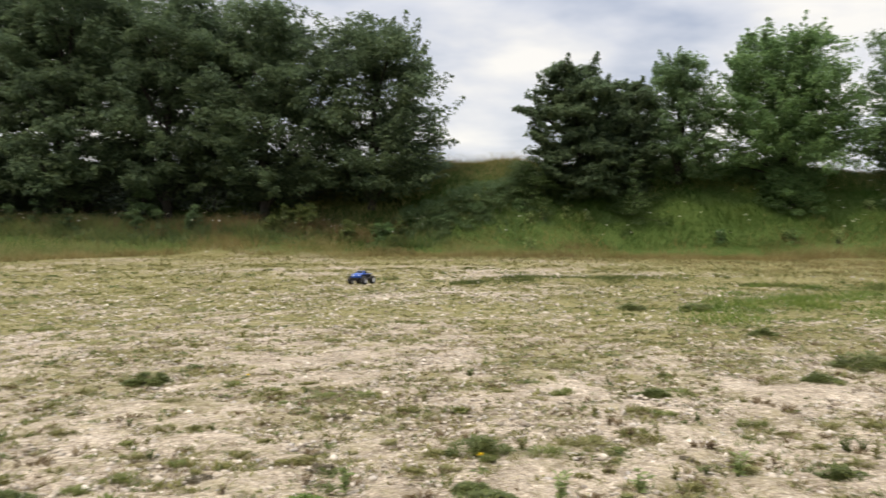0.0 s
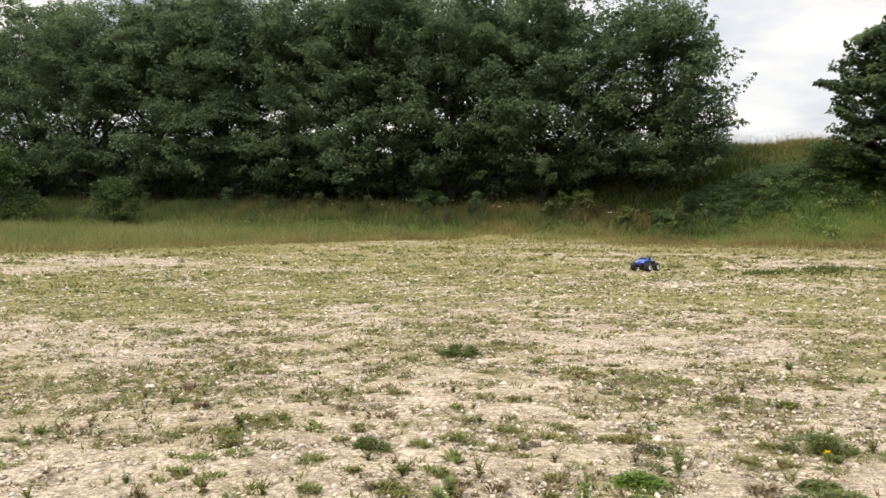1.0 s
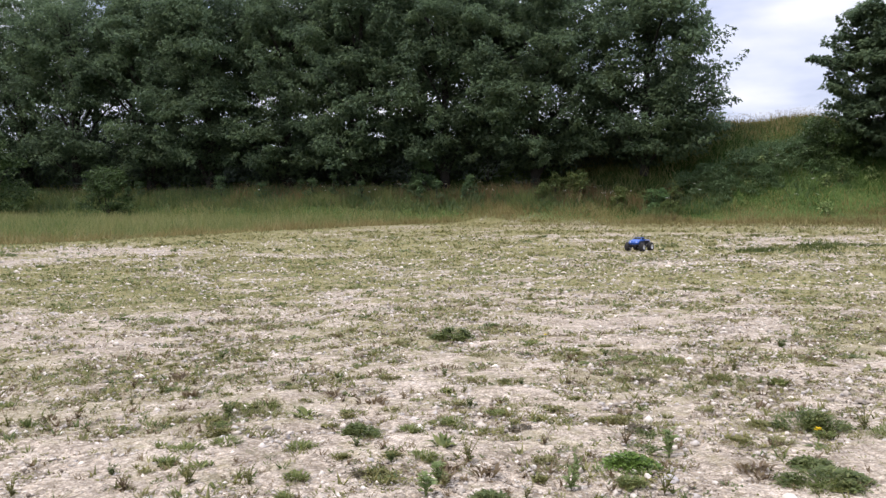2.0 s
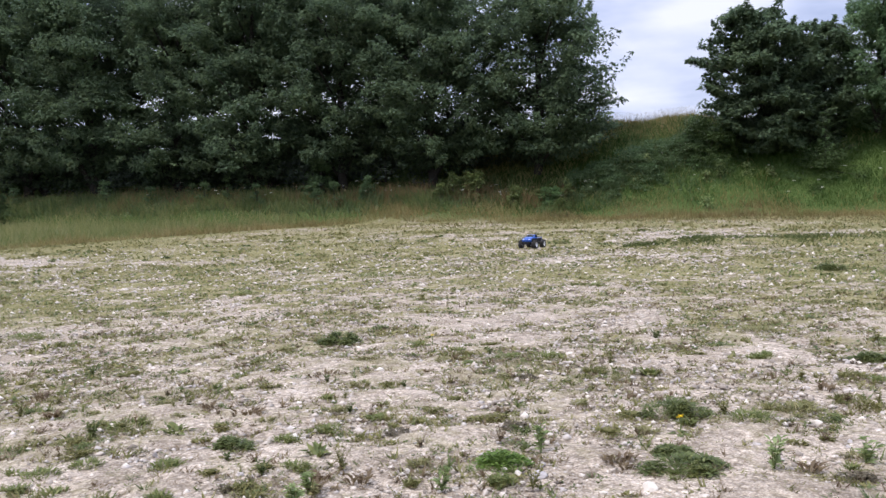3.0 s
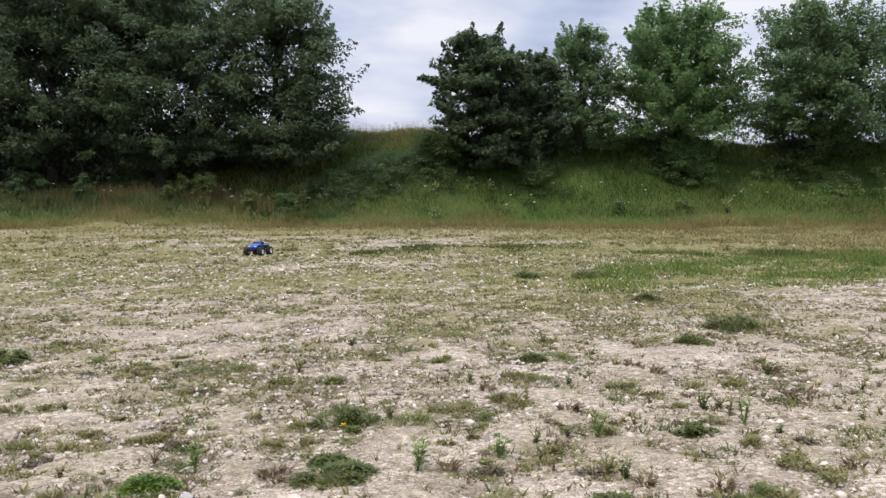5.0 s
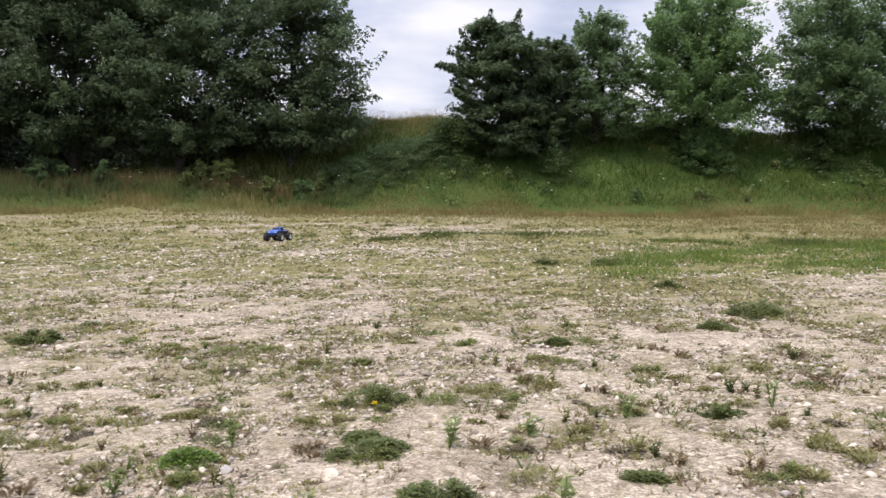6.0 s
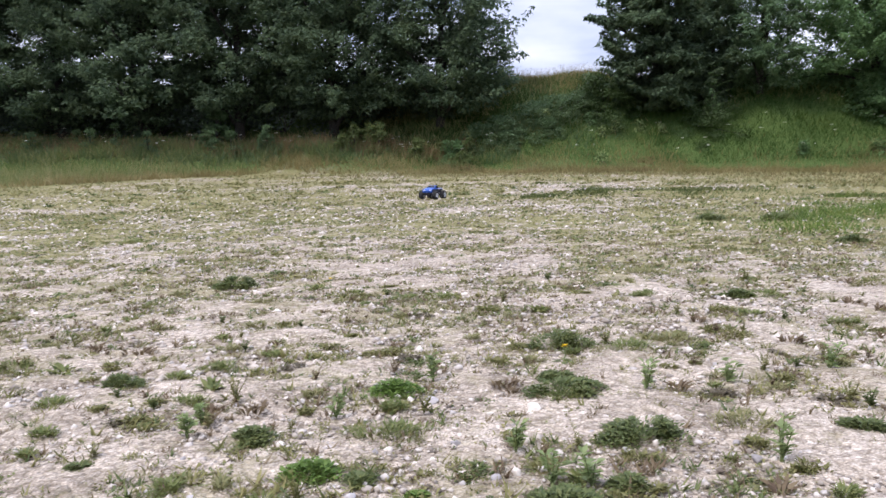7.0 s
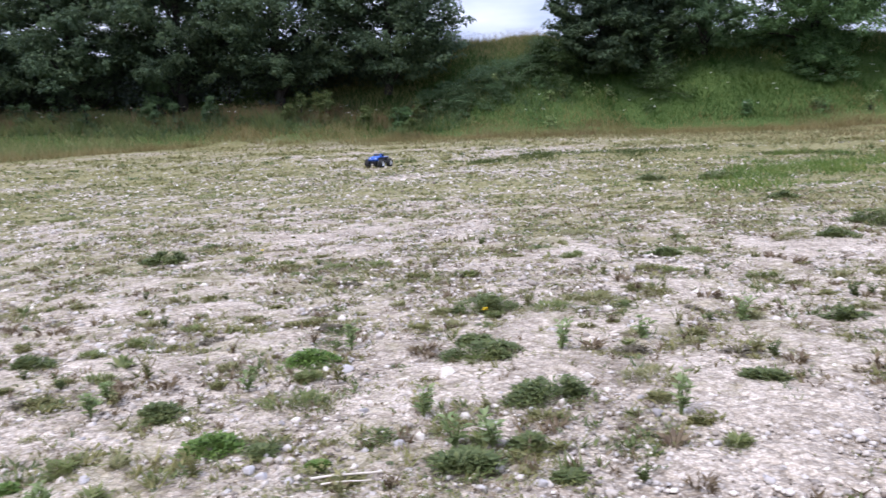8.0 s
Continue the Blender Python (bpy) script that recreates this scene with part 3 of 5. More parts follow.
def tree(x, y, top, spread, seed, mat, label, low=0.06, leaf=0.175, clumps=600, per=64, name="tree", lop=(0, 0), widest=0.40, ragged=0.2, clump=0.165, depth=1.0, arms=(), boughs=58, inner=0.28, flatness=0.55, shoots=60):
    """A broad-leaved tree: tapered trunk, limbs, and a crown of leafy sprays round the limbs' ends."""
    rng = np.random.default_rng(seed)
    z0 = float(land(x, y))
    tall = top - z0
    root = new(name)
    root.location = (x, y, z0 - 0.05)
    tagged(root, label, "tree", "trees on the bank")
    # envelope
    def girth(h):
        h = np.asarray(h)
        upper = np.sqrt(np.clip(1 - ((h - widest) / (1.03 - widest)) ** 2, 0, 1))
        lower = np.sqrt(np.clip(1 - ((widest - h) / (widest + 0.11)) ** 2, 0, 1))
        return np.where(h > widest, upper, lower)
    # boughs stand round the stem; each carries a lobe of sprays on its upper side
    k = boughs
    bh = low + 0.03 + (0.92 - low) * (np.arange(k) + rng.random(k)) / k
    ba = np.arange(k) * 2.39996 + rng.normal(0, 0.4, k)
    br = spread * girth(bh) * rng.uniform(0.45, 0.86, k) * (1 + rng.normal(0, ragged, k) * 0.4)
    bs = 0.34 * spread * rng.uniform(0.75, 1.2, k) * (1 - 0.22 * bh)
    own = rng.choice(k, clumps, p=bs ** 2 / np.sum(bs ** 2))
    d = unit(rng.normal(size=(clumps, 3)))
    d[:, 2] = np.where(d[:, 2] < -0.2, -d[:, 2], d[:, 2])
    off = d * (bs[own] * rng.uniform(0.3, 1.0, clumps) ** 0.5)[:, None] * np.array([1, 1, 0.75])
    cx, cy, cz = br[own] * np.cos(ba[own]) + off[:, 0], br[own] * np.sin(ba[own]) * depth + off[:, 1], bh[own] * tall + off[:, 2]
    # the inside of the crown is thinly filled
    fill = rng.random(clumps) < inner
    fh, fa = rng.uniform(low, 0.85, clumps), rng.uniform(0, 2 * np.pi, clumps)
    fr = spread * girth(fh) * rng.uniform(0.0, 0.65, clumps)
    cx, cy, cz = np.where(fill, fr * np.cos(fa), cx), np.where(fill, fr * np.sin(fa), cy), np.where(fill, fh * tall, cz)
    hs = np.clip(cz / tall, 0.02, 1.0)
    cz = np.clip(cz, 0.15, tall)
    cx, cy = cx + lop[0] * hs, cy + lop[1] * hs
    size = clump * spread * rng.uniform(0.7, 1.25, clumps) * (1 - 0.15 * hs)
    rows = np.stack([cx, cy, cz, size, size * flatness], axis=-1)
    for ax, ay, az, size in arms:
        rows = np.vstack([rows, [ax, ay, az - z0, size, size * 0.45]])
    # trunk
    k = 7
    hh = np.linspace(0, 0.82, k)
    wob = np.cumsum(rng.normal(0, 0.05, (k, 2)), axis=0) * spread * 0.3
    path = np.stack([wob[:, 0] + lop[0] * hh, wob[:, 1] + lop[1] * hh, hh * tall], axis=-1)
    path[0, :2] = 0
    r0 = 0.018 * tall + 0.05
    V, F = tube(path, r0 * np.linspace(1, 0.18, k) ** 0.9, 9)
    raw("trunk", V, F, BARK, root, True)
    # limbs towards a choice of sprays
    pick = list(rng.choice(clumps, 14, replace=False)) + list(range(clumps, len(rows), 3))
    for i in pick:
        end = rows[i, :3]
        f = np.clip(end[2] / tall - 0.28, 0.04, 0.72) / 0.82
        start = np.array([np.interp(f, np.linspace(0, 1, k), path[:, a]) for a in range(3)])
        s = np.linspace(0, 1, 5)[:, None]
        line = start * (1 - s) + end * s + np.array([0, 0, 1.0]) * np.sin(s * np.pi) * 0.12 * np.linalg.norm(end - start)
        V, F = tube(line, r0 * 0.42 * np.linspace(1, 0.15, 5), 5)
        raw("limb", V, F, BARK, root, True)
    # leafy shoots stand out of the crown, level below and steep near its top
    sh, sa = rng.uniform(max(low, 0.12), 0.95, shoots), rng.uniform(0, 2 * np.pi, shoots)
    rise = np.radians(8 + 68 * sh ** 1.6 + rng.normal(0, 10, shoots))
    sr = spread * girth(sh) * rng.uniform(0.78, 0.98, shoots)
    reach = spread * rng.uniform(0.16, 0.34, shoots)
    foot = np.stack([sr * np.cos(sa) + lop[0] * sh, sr * np.sin(sa) * depth + lop[1] * sh, sh * tall], axis=-1)
    way = np.stack([np.cos(rise) * np.cos(sa), np.cos(rise) * np.sin(sa), np.sin(rise)], axis=-1)
    q = np.linspace(-0.5, 1, 7)
    line = (foot[:, None] + way[:, None] * (q[:, None] * reach[:, None, None])).reshape(-1, 3)
    wide = np.tile(np.array([0.36, 0.36, 0.33, 0.28, 0.22, 0.15, 0.08]), shoots) * np.repeat(reach, 7)
    V2, F2 = crown_leaves(np.stack([line[:, 0], line[:, 1], line[:, 2], wide, wide * 0.75], axis=-1), int(per * 0.28), leaf * 0.74, rng)
    V, F = crown_leaves(rows, int(per * 1.6), leaf * 0.79, rng)
    raw("crown", np.vstack([V, V2]), np.vstack([F, F2 + len(V)]), mat, root)
    return root


DARK = "large dark green sycamore with dense layered foliage, on the bank"
for i, (x, y, top, spread, low) in enumerate([
        (-42.0, 32.6, 12.8, 3.6, 0.07), (-37.4, 33.2, 13.2, 3.6, 0.07), (-33.0, 32.7, 13.0, 3.6, 0.07), (-28.6, 33.3, 12.8, 3.5, 0.07), (-24.4, 32.8, 12.6, 3.5, 0.07),
        (-20.2, 33.3, 12.4, 3.4, 0.07), (-16.0, 32.8, 12.2, 3.5, 0.07), (-11.9, 33.3, 12.0, 3.4, 0.07), (-7.6, 32.9, 11.2, 3.4, 0.1), (-3.0, 33.2, 10.5, 3.4, 0.06)]):
    tree(x, y, top, spread, 100 + i, SYCAMORE, DARK, low=low, per=50 if x > -30 else 30, ragged=0.12, clumps=620, inner=0.22, flatness=0.62, shoots=80)
# a second rank behind fills the skyline
for i, (x, top) in enumerate([(-39.6, 13.4), (-35.1, 13.4), (-30.7, 13.3), (-26.4, 13.1), (-22.2, 12.9), (-18.0, 12.7), (-13.9, 12.6), (-9.6, 11.8)]):
    tree(x, 36.0 + 0.3 * math.sin(i * 2.0), top, 3.1, 130 + i, SYCAMORE, "dark green sycamore standing behind the front row of trees", low=0.42, per=34, clumps=330, ragged=0.12, inner=0.3, flatness=0.7, widest=0.66, boughs=40)
tree(6.2, 33.0, 8.9, 2.05, 201, SYCAMORE, "dark green sycamore with a low side branch on the bank", low=0.0, lop=(-0.5, 0), clumps=430, ragged=0.3, widest=0.3, flatness=0.75, inner=0.28, shoots=90, clump=0.17,
     boughs=50, arms=[(-2.95, -0.3, 6.75, 0.2), (-2.7, -0.3, 6.7, 0.3), (-2.35, -0.3, 6.55, 0.36), (-2.0, -0.2, 6.4, 0.4), (-2.3, -0.3, 5.6, 0.35), (-2.2, 0, 5.0, 0.5)])
tree(8.0, 33.3, 8.1, 1.6, 206, SYCAMORE, "small dark sycamore close beside a larger one", low=0.0, clumps=300, ragged=0.3, widest=0.4, flatness=0.75, inner=0.4, shoots=60, clump=0.2, boughs=34)
tree(10.4, 33.4, 9.4, 1.8, 202, PALEMAPLE, "slender pale green young maple on the bank", low=0.04, clumps=390, per=42, leaf=0.145, ragged=0.4, clump=0.18, boughs=44, inner=0.4, flatness=0.9, widest=0.22, shoots=110)
tree(14.9, 33.2, 10.2, 3.05, 203, FRESH, "bright fresh green maple on the bank", low=0.0, clumps=520, ragged=0.35, boughs=70, flatness=0.9, leaf=0.155, inner=0.3, clump=0.15, widest=0.24, shoots=150)
tree(22.0, 33.4, 10.7, 3.5, 204, MIDLEAF, "broad mid green maple on the bank", low=0.04, clumps=480, ragged=0.35, boughs=60, flatness=0.85, inner=0.28, clump=0.15, shoots=110)
tree(28.6, 33.4, 10.5, 3.4, 205, MIDLEAF, "broad mid green maple on the bank", low=0.0, clumps=480, per=50, ragged=0.25, boughs=50, flatness=0.8, inner=0.35, shoots=60)


# ---- shrubs ----
def shrub(x, y, tall, spread, seed, mat, label, clumps=40, per=70, leaf=0.12, name="shrub", clump=0.32, pointed=0.0, droop=0.05):
    rng = np.random.default_rng(seed)
    z0 = float(land(x, y))
    root = new(name)
    root.location = (x, y, z0 - 0.05)
    tagged(root, label, "shrub", "shrubs on the bank")
    hs, ang = rng.uniform(0.05, 0.95, clumps), rng.uniform(0, 2 * np.pi, clumps)
    rr = spread * np.sqrt(np.clip(1 - hs ** 2, 0, 1)) * (1 - pointed * hs) * rng.uniform(0.3, 1.0, clumps)
    size = clump * spread * rng.uniform(0.6, 1.2, clumps) * (1 - 0.6 * pointed * hs)
    rows = np.stack([rr * np.cos(ang), rr * np.sin(ang), hs * tall, size, size * 0.6], axis=-1)
    rows[:, 2] += (1 - 0.6 * hs) * (land(x + rows[:, 0], y + rows[:, 1]) - z0)
    for i in rng.choice(clumps, 7, replace=False):
        q = np.linspace(0, 1, 4)[:, None]
        V, F = tube(np.array([0, 0, 0.0]) * (1 - q) + rows[i, :3] * q, np.linspace(0.03, 0.008, 4) * (0.5 + 0.3 * tall) * min(1.0, 0.25 + 0.5 * tall) * (1 - 0.6 * pointed), 5)
        raw("stem", V, F, BARK, root, True)
    V, F = crown_leaves(rows, int(per * 1.7), leaf * 0.72, rng, droop)
    raw("foliage", V, F, mat, root)
    return root


def conifer_sapling(x, y, tall, spread, seed):
    """A young fir: a straight leader with tiers of level, needle-clad branches."""
    rng = np.random.default_rng(seed)
    root = new("fir_sapling")
    root.location = (x, y, float(land(x, y)) - 0.05)
    tagged(root, "thin young fir with level open branches on the bank", "sapling")
    V, F = tube([(0, 0, 0), (0.02, 0, tall * 0.5), (0, 0.01, tall)], [0.035, 0.022, 0.006], 6)
    raw("trunk", V, F, BARK, root, True)
    for h in np.linspace(0.14, 0.88, 6):
        for k in range(6):
            a = 2 * np.pi * (k + rng.random()) / 6
            reach = spread * (1.05 - h) * rng.uniform(0.75, 1.1) + 0.08
            q = np.linspace(0, 1, 4)
            line = np.stack([np.cos(a) * reach * q, np.sin(a) * reach * q, h * tall + reach * (0.45 * q - 0.12 * q * q)], axis=-1)
            Vb, Fb = tube(line, np.linspace(0.011, 0.004, 4), 5)
            f = rng.uniform(0.1, 1.0, 30)
            P = np.stack([np.interp(f, q, line[:, c]) for c in range(3)], axis=-1)
            side = np.where(rng.random(30) < 0.5, -1, 1)
            D = np.stack([np.cos(a) * 0.6 - np.sin(a) * side, np.sin(a) * 0.6 + np.cos(a) * side, rng.normal(0.12, 0.25, 30)], axis=-1)
            branch = raw("branch", Vb, Fb, BARK, root, True)
            Vn, Fn = leaf_mesh(P, D, rng.uniform(0.08, 0.2, 30) * (1.1 - 0.5 * f), 0.035, rng, 0.12, form="blade")
            raw("needles", Vn, Fn, FRESH, branch)
    return root


shrub(-26.2, 27.6, 2.5, 1.4, 301, SHRUB, "grey-green rounded bush standing in the verge grass", 60, 90)
shrub(-33.5, 27.0, 4.2, 2.4, 302, SHRUB, "dark green leafy shrub at the hedge foot", 90, 80, 0.16)
shrub(-12.4, 31.6, 1.7, 0.8, 303, MIDLEAF, "small pale sapling before the dark trees", 24, 60, 0.15)
shrub(-2.25, 30.5, 1.0, 0.65, 304, FRESH, "light green bushy weed at the bank foot", 24, 60, 0.12)
shrub(3.9, 32.6, 1.75, 1.3, 305, SHRUB, "dark rounded bush below the sycamore", 60, 80, 0.10)
conifer_sapling(8.2, 32.3, 2.7, 1.35, 306)
shrub(8.2, 32.2, 0.9, 1.3, 307, SHRUB, "low leafy bush on the grassy bank", 40, 80, 0.09)
shrub(14.8, 32.2, 1.5, 1.3, 308, FRESH, "low maple suckers below the bright maple", 50, 70, 0.14)
shrub(20.6, 32.4, 1.1, 1.4, 309, SHRUB, "low leafy bush on the grassy bank", 40, 70, 0.12)
for i, (x, y, tall, spread) in enumerate([(-0.3, 31.9, 0.8, 1.1), (0.9, 32.2, 0.9, 1.2), (2.0, 32.5, 0.9, 1.1), (1.4, 31.6, 0.7, 0.9), (-1.2, 31.8, 0.8, 1.0), (0.1, 31.4, 0.6, 0.8), (3.0, 32.6, 1.0, 1.0)]):
    shrub(x, y, tall * 0.75, spread * 0.95, 320 + i, BRAMBLE, "bluish green bramble mound on the bank", 44, 46, 0.1, "bramble", 0.3, droop=-0.5)

rng = np.random.default_rng(360)
for i in range(22):
    x, y = rng.uniform(0.5, 24), rng.uniform(29.9, 32.2)
    shrub(x, y, rng.uniform(0.4, 0.75), rng.uniform(0.16, 0.34), 361 + i, (PALELEAF, FRESH, PALELEAF)[i % 3], "tall leafy weed standing in the bank grass", 9, 9, 0.12, "tall_weed", 0.9, pointed=0.4)
for i in range(34):
    x, y = (rng.uniform(-30, -9), rng.uniform(29.8, 31.2)) if i % 2 else (rng.normal(-5.0, 2.2), rng.uniform(30.2, 31.6))
    shrub(x, y, rng.uniform(0.7, 1.25), rng.uniform(0.2, 0.4), 400 + i, (TALLHERB, MIDLEAF)[i % 2], "tall green herb standing in the verge", 12, 20, 0.11, "tall_weed", 0.7, pointed=0.5)
# undergrowth below the sycamores, its leaf colour darkened to stand for shade
for i in range(14):
    x = -46.0 + 3.0 * i
    shrub(x, 33.7 + 0.3 * math.sin(i * 2.1), 3.3 + 0.5 * math.sin(i * 1.3), 2.1, 340 + i, SHADE_LEAF, "undergrowth at the foot of the sycamores, leaf colour darkened for shade", 70, 34, 0.17, "undergrowth", 0.32)


# ---- toy truck ----
def box(bm, x0, x1, y0, y1, z0, z1, bevel=0.006, taper=0.0):
    r = bmesh.ops.create_cube(bm, size=1)
    for v in r["verts"]:
        s = 1 - taper if v.co.z > 0 else 1
        v.co = Vector(((x0 + x1) / 2 + v.co.x * (x1 - x0) * s, (y0 + y1) / 2 + v.co.y * (y1 - y0) * s, (z0 + z1) / 2 + v.co.z * (z1 - z0)))
    if bevel:
        bmesh.ops.bevel(bm, geom=list({e for v in r["verts"] for e in v.link_edges}), offset=bevel, segments=2, affect="EDGES")
    return bm


def lathe(profile, sides=28):
    """A ring turned round the y axis: profile rows of radius and y."""
    k = len(profile)
    V = [(r * math.cos(2 * math.pi * j / sides), y, r * math.sin(2 * math.pi * j / sides)) for r, y in profile for j in range(sides)]
    F = [(i * sides + j, i * sides + (j + 1) % sides, ((i + 1) % k) * sides + (j + 1) % sides, ((i + 1) % k) * sides + j) for i in range(k) for j in range(sides)]
    bm = bmesh.new()
    vs = [bm.verts.new(v) for v in V]
    for f in F:
        bm.faces.new([vs[a] for a in f])
    bmesh.ops.recalc_face_normals(bm, faces=bm.faces)
    return bm


def extruded(profile, half, top_half, z_low, z_high, bevel=0.006):
    """A side profile drawn out across the car, narrower towards its top."""
    bm = bmesh.new()
    def w(z):
        return half + (top_half - half) * min(1, max(0, (z - z_low) / (z_high - z_low)))
    a = [bm.verts.new((x, -w(z), z)) for x, z in profile]
    b = [bm.verts.new((x, w(z), z)) for x, z in profile]
    bm.faces.new(a); bm.faces.new(b[::-1])
    n = len(profile)
    for k in range(n):
        bm.faces.new((a[k], a[(k + 1) % n], b[(k + 1) % n], b[k]))
    bmesh.ops.recalc_face_normals(bm, faces=bm.faces)
    bmesh.ops.bevel(bm, geom=list(bm.edges), offset=bevel, segments=2, affect="EDGES")
    return bm


def toy_truck(x, y, heading):
    root = new("toy_truck")
    root.location, root.rotation_euler = (x, y, float(land(x, y)) + 0.004), (0, 0, radians(heading))
    tagged(root, "blue toy monster truck with fat black tyres on the gravel", "toy truck")
    part("chassis", box(bmesh.new(), -0.19, 0.19, -0.045, 0.045, 0.075, 0.115, 0.008), BLACK, root, "black chassis")
    shell = extruded([(-0.235, 0.15), (-0.24, 0.205), (-0.07, 0.205), (-0.055, 0.255), (0.045, 0.257), (0.09, 0.212), (0.215, 0.192), (0.24, 0.16), (0.225, 0.125), (-0.20, 0.125)], 0.10, 0.072, 0.19, 0.257)
    body = part("body", shell, BLUE, root, "bright blue moulded body shell")
    part("load_bed", box(bmesh.new(), -0.228, -0.082, -0.082, 0.082, 0.200, 0.2085, 0.002), BLACK, body, "black open load bed")
    for side in (-1, 1):
        bm = bmesh.new()
        y0, y1 = side * 0.0995, side * 0.1025
        box(bm, -0.21, 0.20, min(y0, y1), max(y0, y1), 0.130, 0.186, 0.001)
        part("side_panel", bm, BLACK, body, "black lower side panel")
        part("side_stripe", box(bmesh.new(), -0.20, -0.02, side * 0.101 - 0.002, side * 0.101 + 0.002, 0.190, 0.203, 0.001), PALEBLUE, body, "pale lilac side stripe")
        bm = bmesh.new()
        vs = [bm.verts.new((px, side * (0.1035 - (pz - 0.19) * 0.40), pz)) for px, pz in ((-0.055, 0.212), (-0.042, 0.246), (0.035, 0.248), (0.066, 0.212))]
        bm.faces.new(vs)
        r = bmesh.ops.extrude_face_region(bm, geom=list(bm.faces))
        bmesh.ops.translate(bm, verts=[v for v in r["geom"] if isinstance(v, bmesh.types.BMVert)], vec=(0, -side * 0.004, 0))
        part("side_window", bm, GLASSY, body, "dark side window")
        part("headlight", box(bmesh.new(), 0.219, 0.236, side * 0.065 - 0.017, side * 0.065 + 0.017, 0.160, 0.178, 0.003), SILVER, body, "silver headlight")
    bm = bmesh.new()
    vs = [bm.verts.new(v) for v in ((0.052, -0.064, 0.254), (0.052, 0.064, 0.254), (0.088, 0.078, 0.219), (0.088, -0.078, 0.219))]
    bm.faces.new(vs)
    r = bmesh.ops.extrude_face_region(bm, geom=list(bm.faces))
    bmesh.ops.translate(bm, verts=[v for v in r["geom"] if isinstance(v, bmesh.types.BMVert)], vec=(-0.003, 0, -0.003))
    part("windscreen", bm, GLASSY, body, "dark windscreen")
    for fx in (-0.255, 0.255):
        part("bumper", box(bmesh.new(), fx - 0.012, fx + 0.012, -0.075, 0.075, 0.085, 0.125, 0.006), BLACK, root, "black plastic bumper")
        part("axle", box(bmesh.new(), (0.165 if fx > 0 else -0.165) - 0.011, (0.165 if fx > 0 else -0.165) + 0.011, -0.13, 0.13, 0.068, 0.090, 0.004), BLACK, root)
    for wx in (-0.165, 0.165):
        for side in (-1, 1):
            wheel = new("wheel")
            wheel.parent, wheel.location = root, (wx, side * 0.145, 0.078)
            bm = lathe([(0.046, -0.040), (0.066, -0.042), (0.075, -0.032), (0.077, 0.0), (0.075, 0.032), (0.066, 0.042), (0.046, 0.040), (0.044, 0.0)])
            for k in range(22):
                for row in (-1, 1):
                    a = 2 * math.pi * (k + 0.5 * (row > 0)) / 22
                    knob = bmesh.ops.create_cube(bm, size=1)["verts"]
                    bmesh.ops.transform(bm, verts=knob, matrix=Matrix.Rotation(-a, 4, "Y") @ Matrix.Translation((0.077, row * 0.019, 0)) @ Matrix.Diagonal((0.009, 0.028, 0.011, 1)))
            part("tyre", bm, RUBBER, wheel, "chunky black rubber tyre")
            rim = lathe([(0.047, -0.036), (0.047, 0.036), (0.040, 0.034), (0.036, 0.012), (0.010, 0.018), (0.010, -0.018), (0.036, -0.012), (0.040, -0.034)], 24)
            for k in range(5):
                spoke = bmesh.ops.create_cube(rim, size=1)["verts"]
                bmesh.ops.transform(rim, verts=spoke, matrix=Matrix.Rotation(2 * math.pi * k / 5, 4, "Y") @ Matrix.Translation((0.025, side * 0.020, 0)) @ Matrix.Diagonal((0.032, 0.008, 0.011, 1)))
            part("rim", rim, SILVER, wheel, "silver spoked rim")
            V, F = tube([(wx * 0.86, side * 0.05, 0.15), (wx * 0.96, side * 0.088, 0.085)], [0.009, 0.009], 8)
            raw("shock_absorber", V, F, SILVER, root, True)
    return root


BLUE = plain("blue_plastic", (0.02, 0.085, 0.34), 0.42, 0, 0.2, 30)
PALEBLUE = plain("lilac_plastic", (0.42, 0.42, 0.60), 0.35, 0, 0.1, 30)
BLACK = plain("black_plastic", (0.012, 0.012, 0.016), 0.45, 0, 0.3, 40)
RUBBER = plain("dusty_rubber", (0.028, 0.027, 0.026), 0.85, 0, 0.4, 50)
SILVER = plain("silver_plastic", (0.68, 0.68, 0.69), 0.35, 0.1, 0.1, 50)
GLASSY = plain("dark_glazing", (0.01, 0.012, 0.016), 0.12, 0, 0.1, 20)
toy_truck(-1.54, 14.9, 248)


# ---- the gravel's stones and weeds ----
def wedge(n, near, far, rng, power=1.0, half=None):
    """Places spread over the open gravel, thicker close by."""
    u = rng.random(n)
    if power == 1.0:
        r = near + (far - near) * u
    else:
        r = (near ** power + (far ** power - near ** power) * u) ** (1 / power)
    a = np.radians(rng.uniform(-46, 60, n) if half is None else rng.uniform(60, 314, n))
    return -r * np.sin(a), r * np.cos(a), r


ICO = bmesh.new()
bmesh.ops.create_icosphere(ICO, subdivisions=1, radius=1.0)
ICO_V = np.array([v.co[:] for v in ICO.verts])
ICO_F = np.array([[v.index for v in f.verts] for f in ICO.faces])
ICO.free()


OCTA_V = np.array([(1, 0, 0), (0.1, 1, 0), (-1, 0.1, 0), (0, -1, 0.1), (0, 0, 1), (0, 0, -1)], dtype=float)
OCTA_F = np.array([(0, 1, 4), (1, 2, 4), (2, 3, 4), (3, 0, 4), (1, 0, 5), (2, 1, 5), (3, 2, 5), (0, 3, 5)])


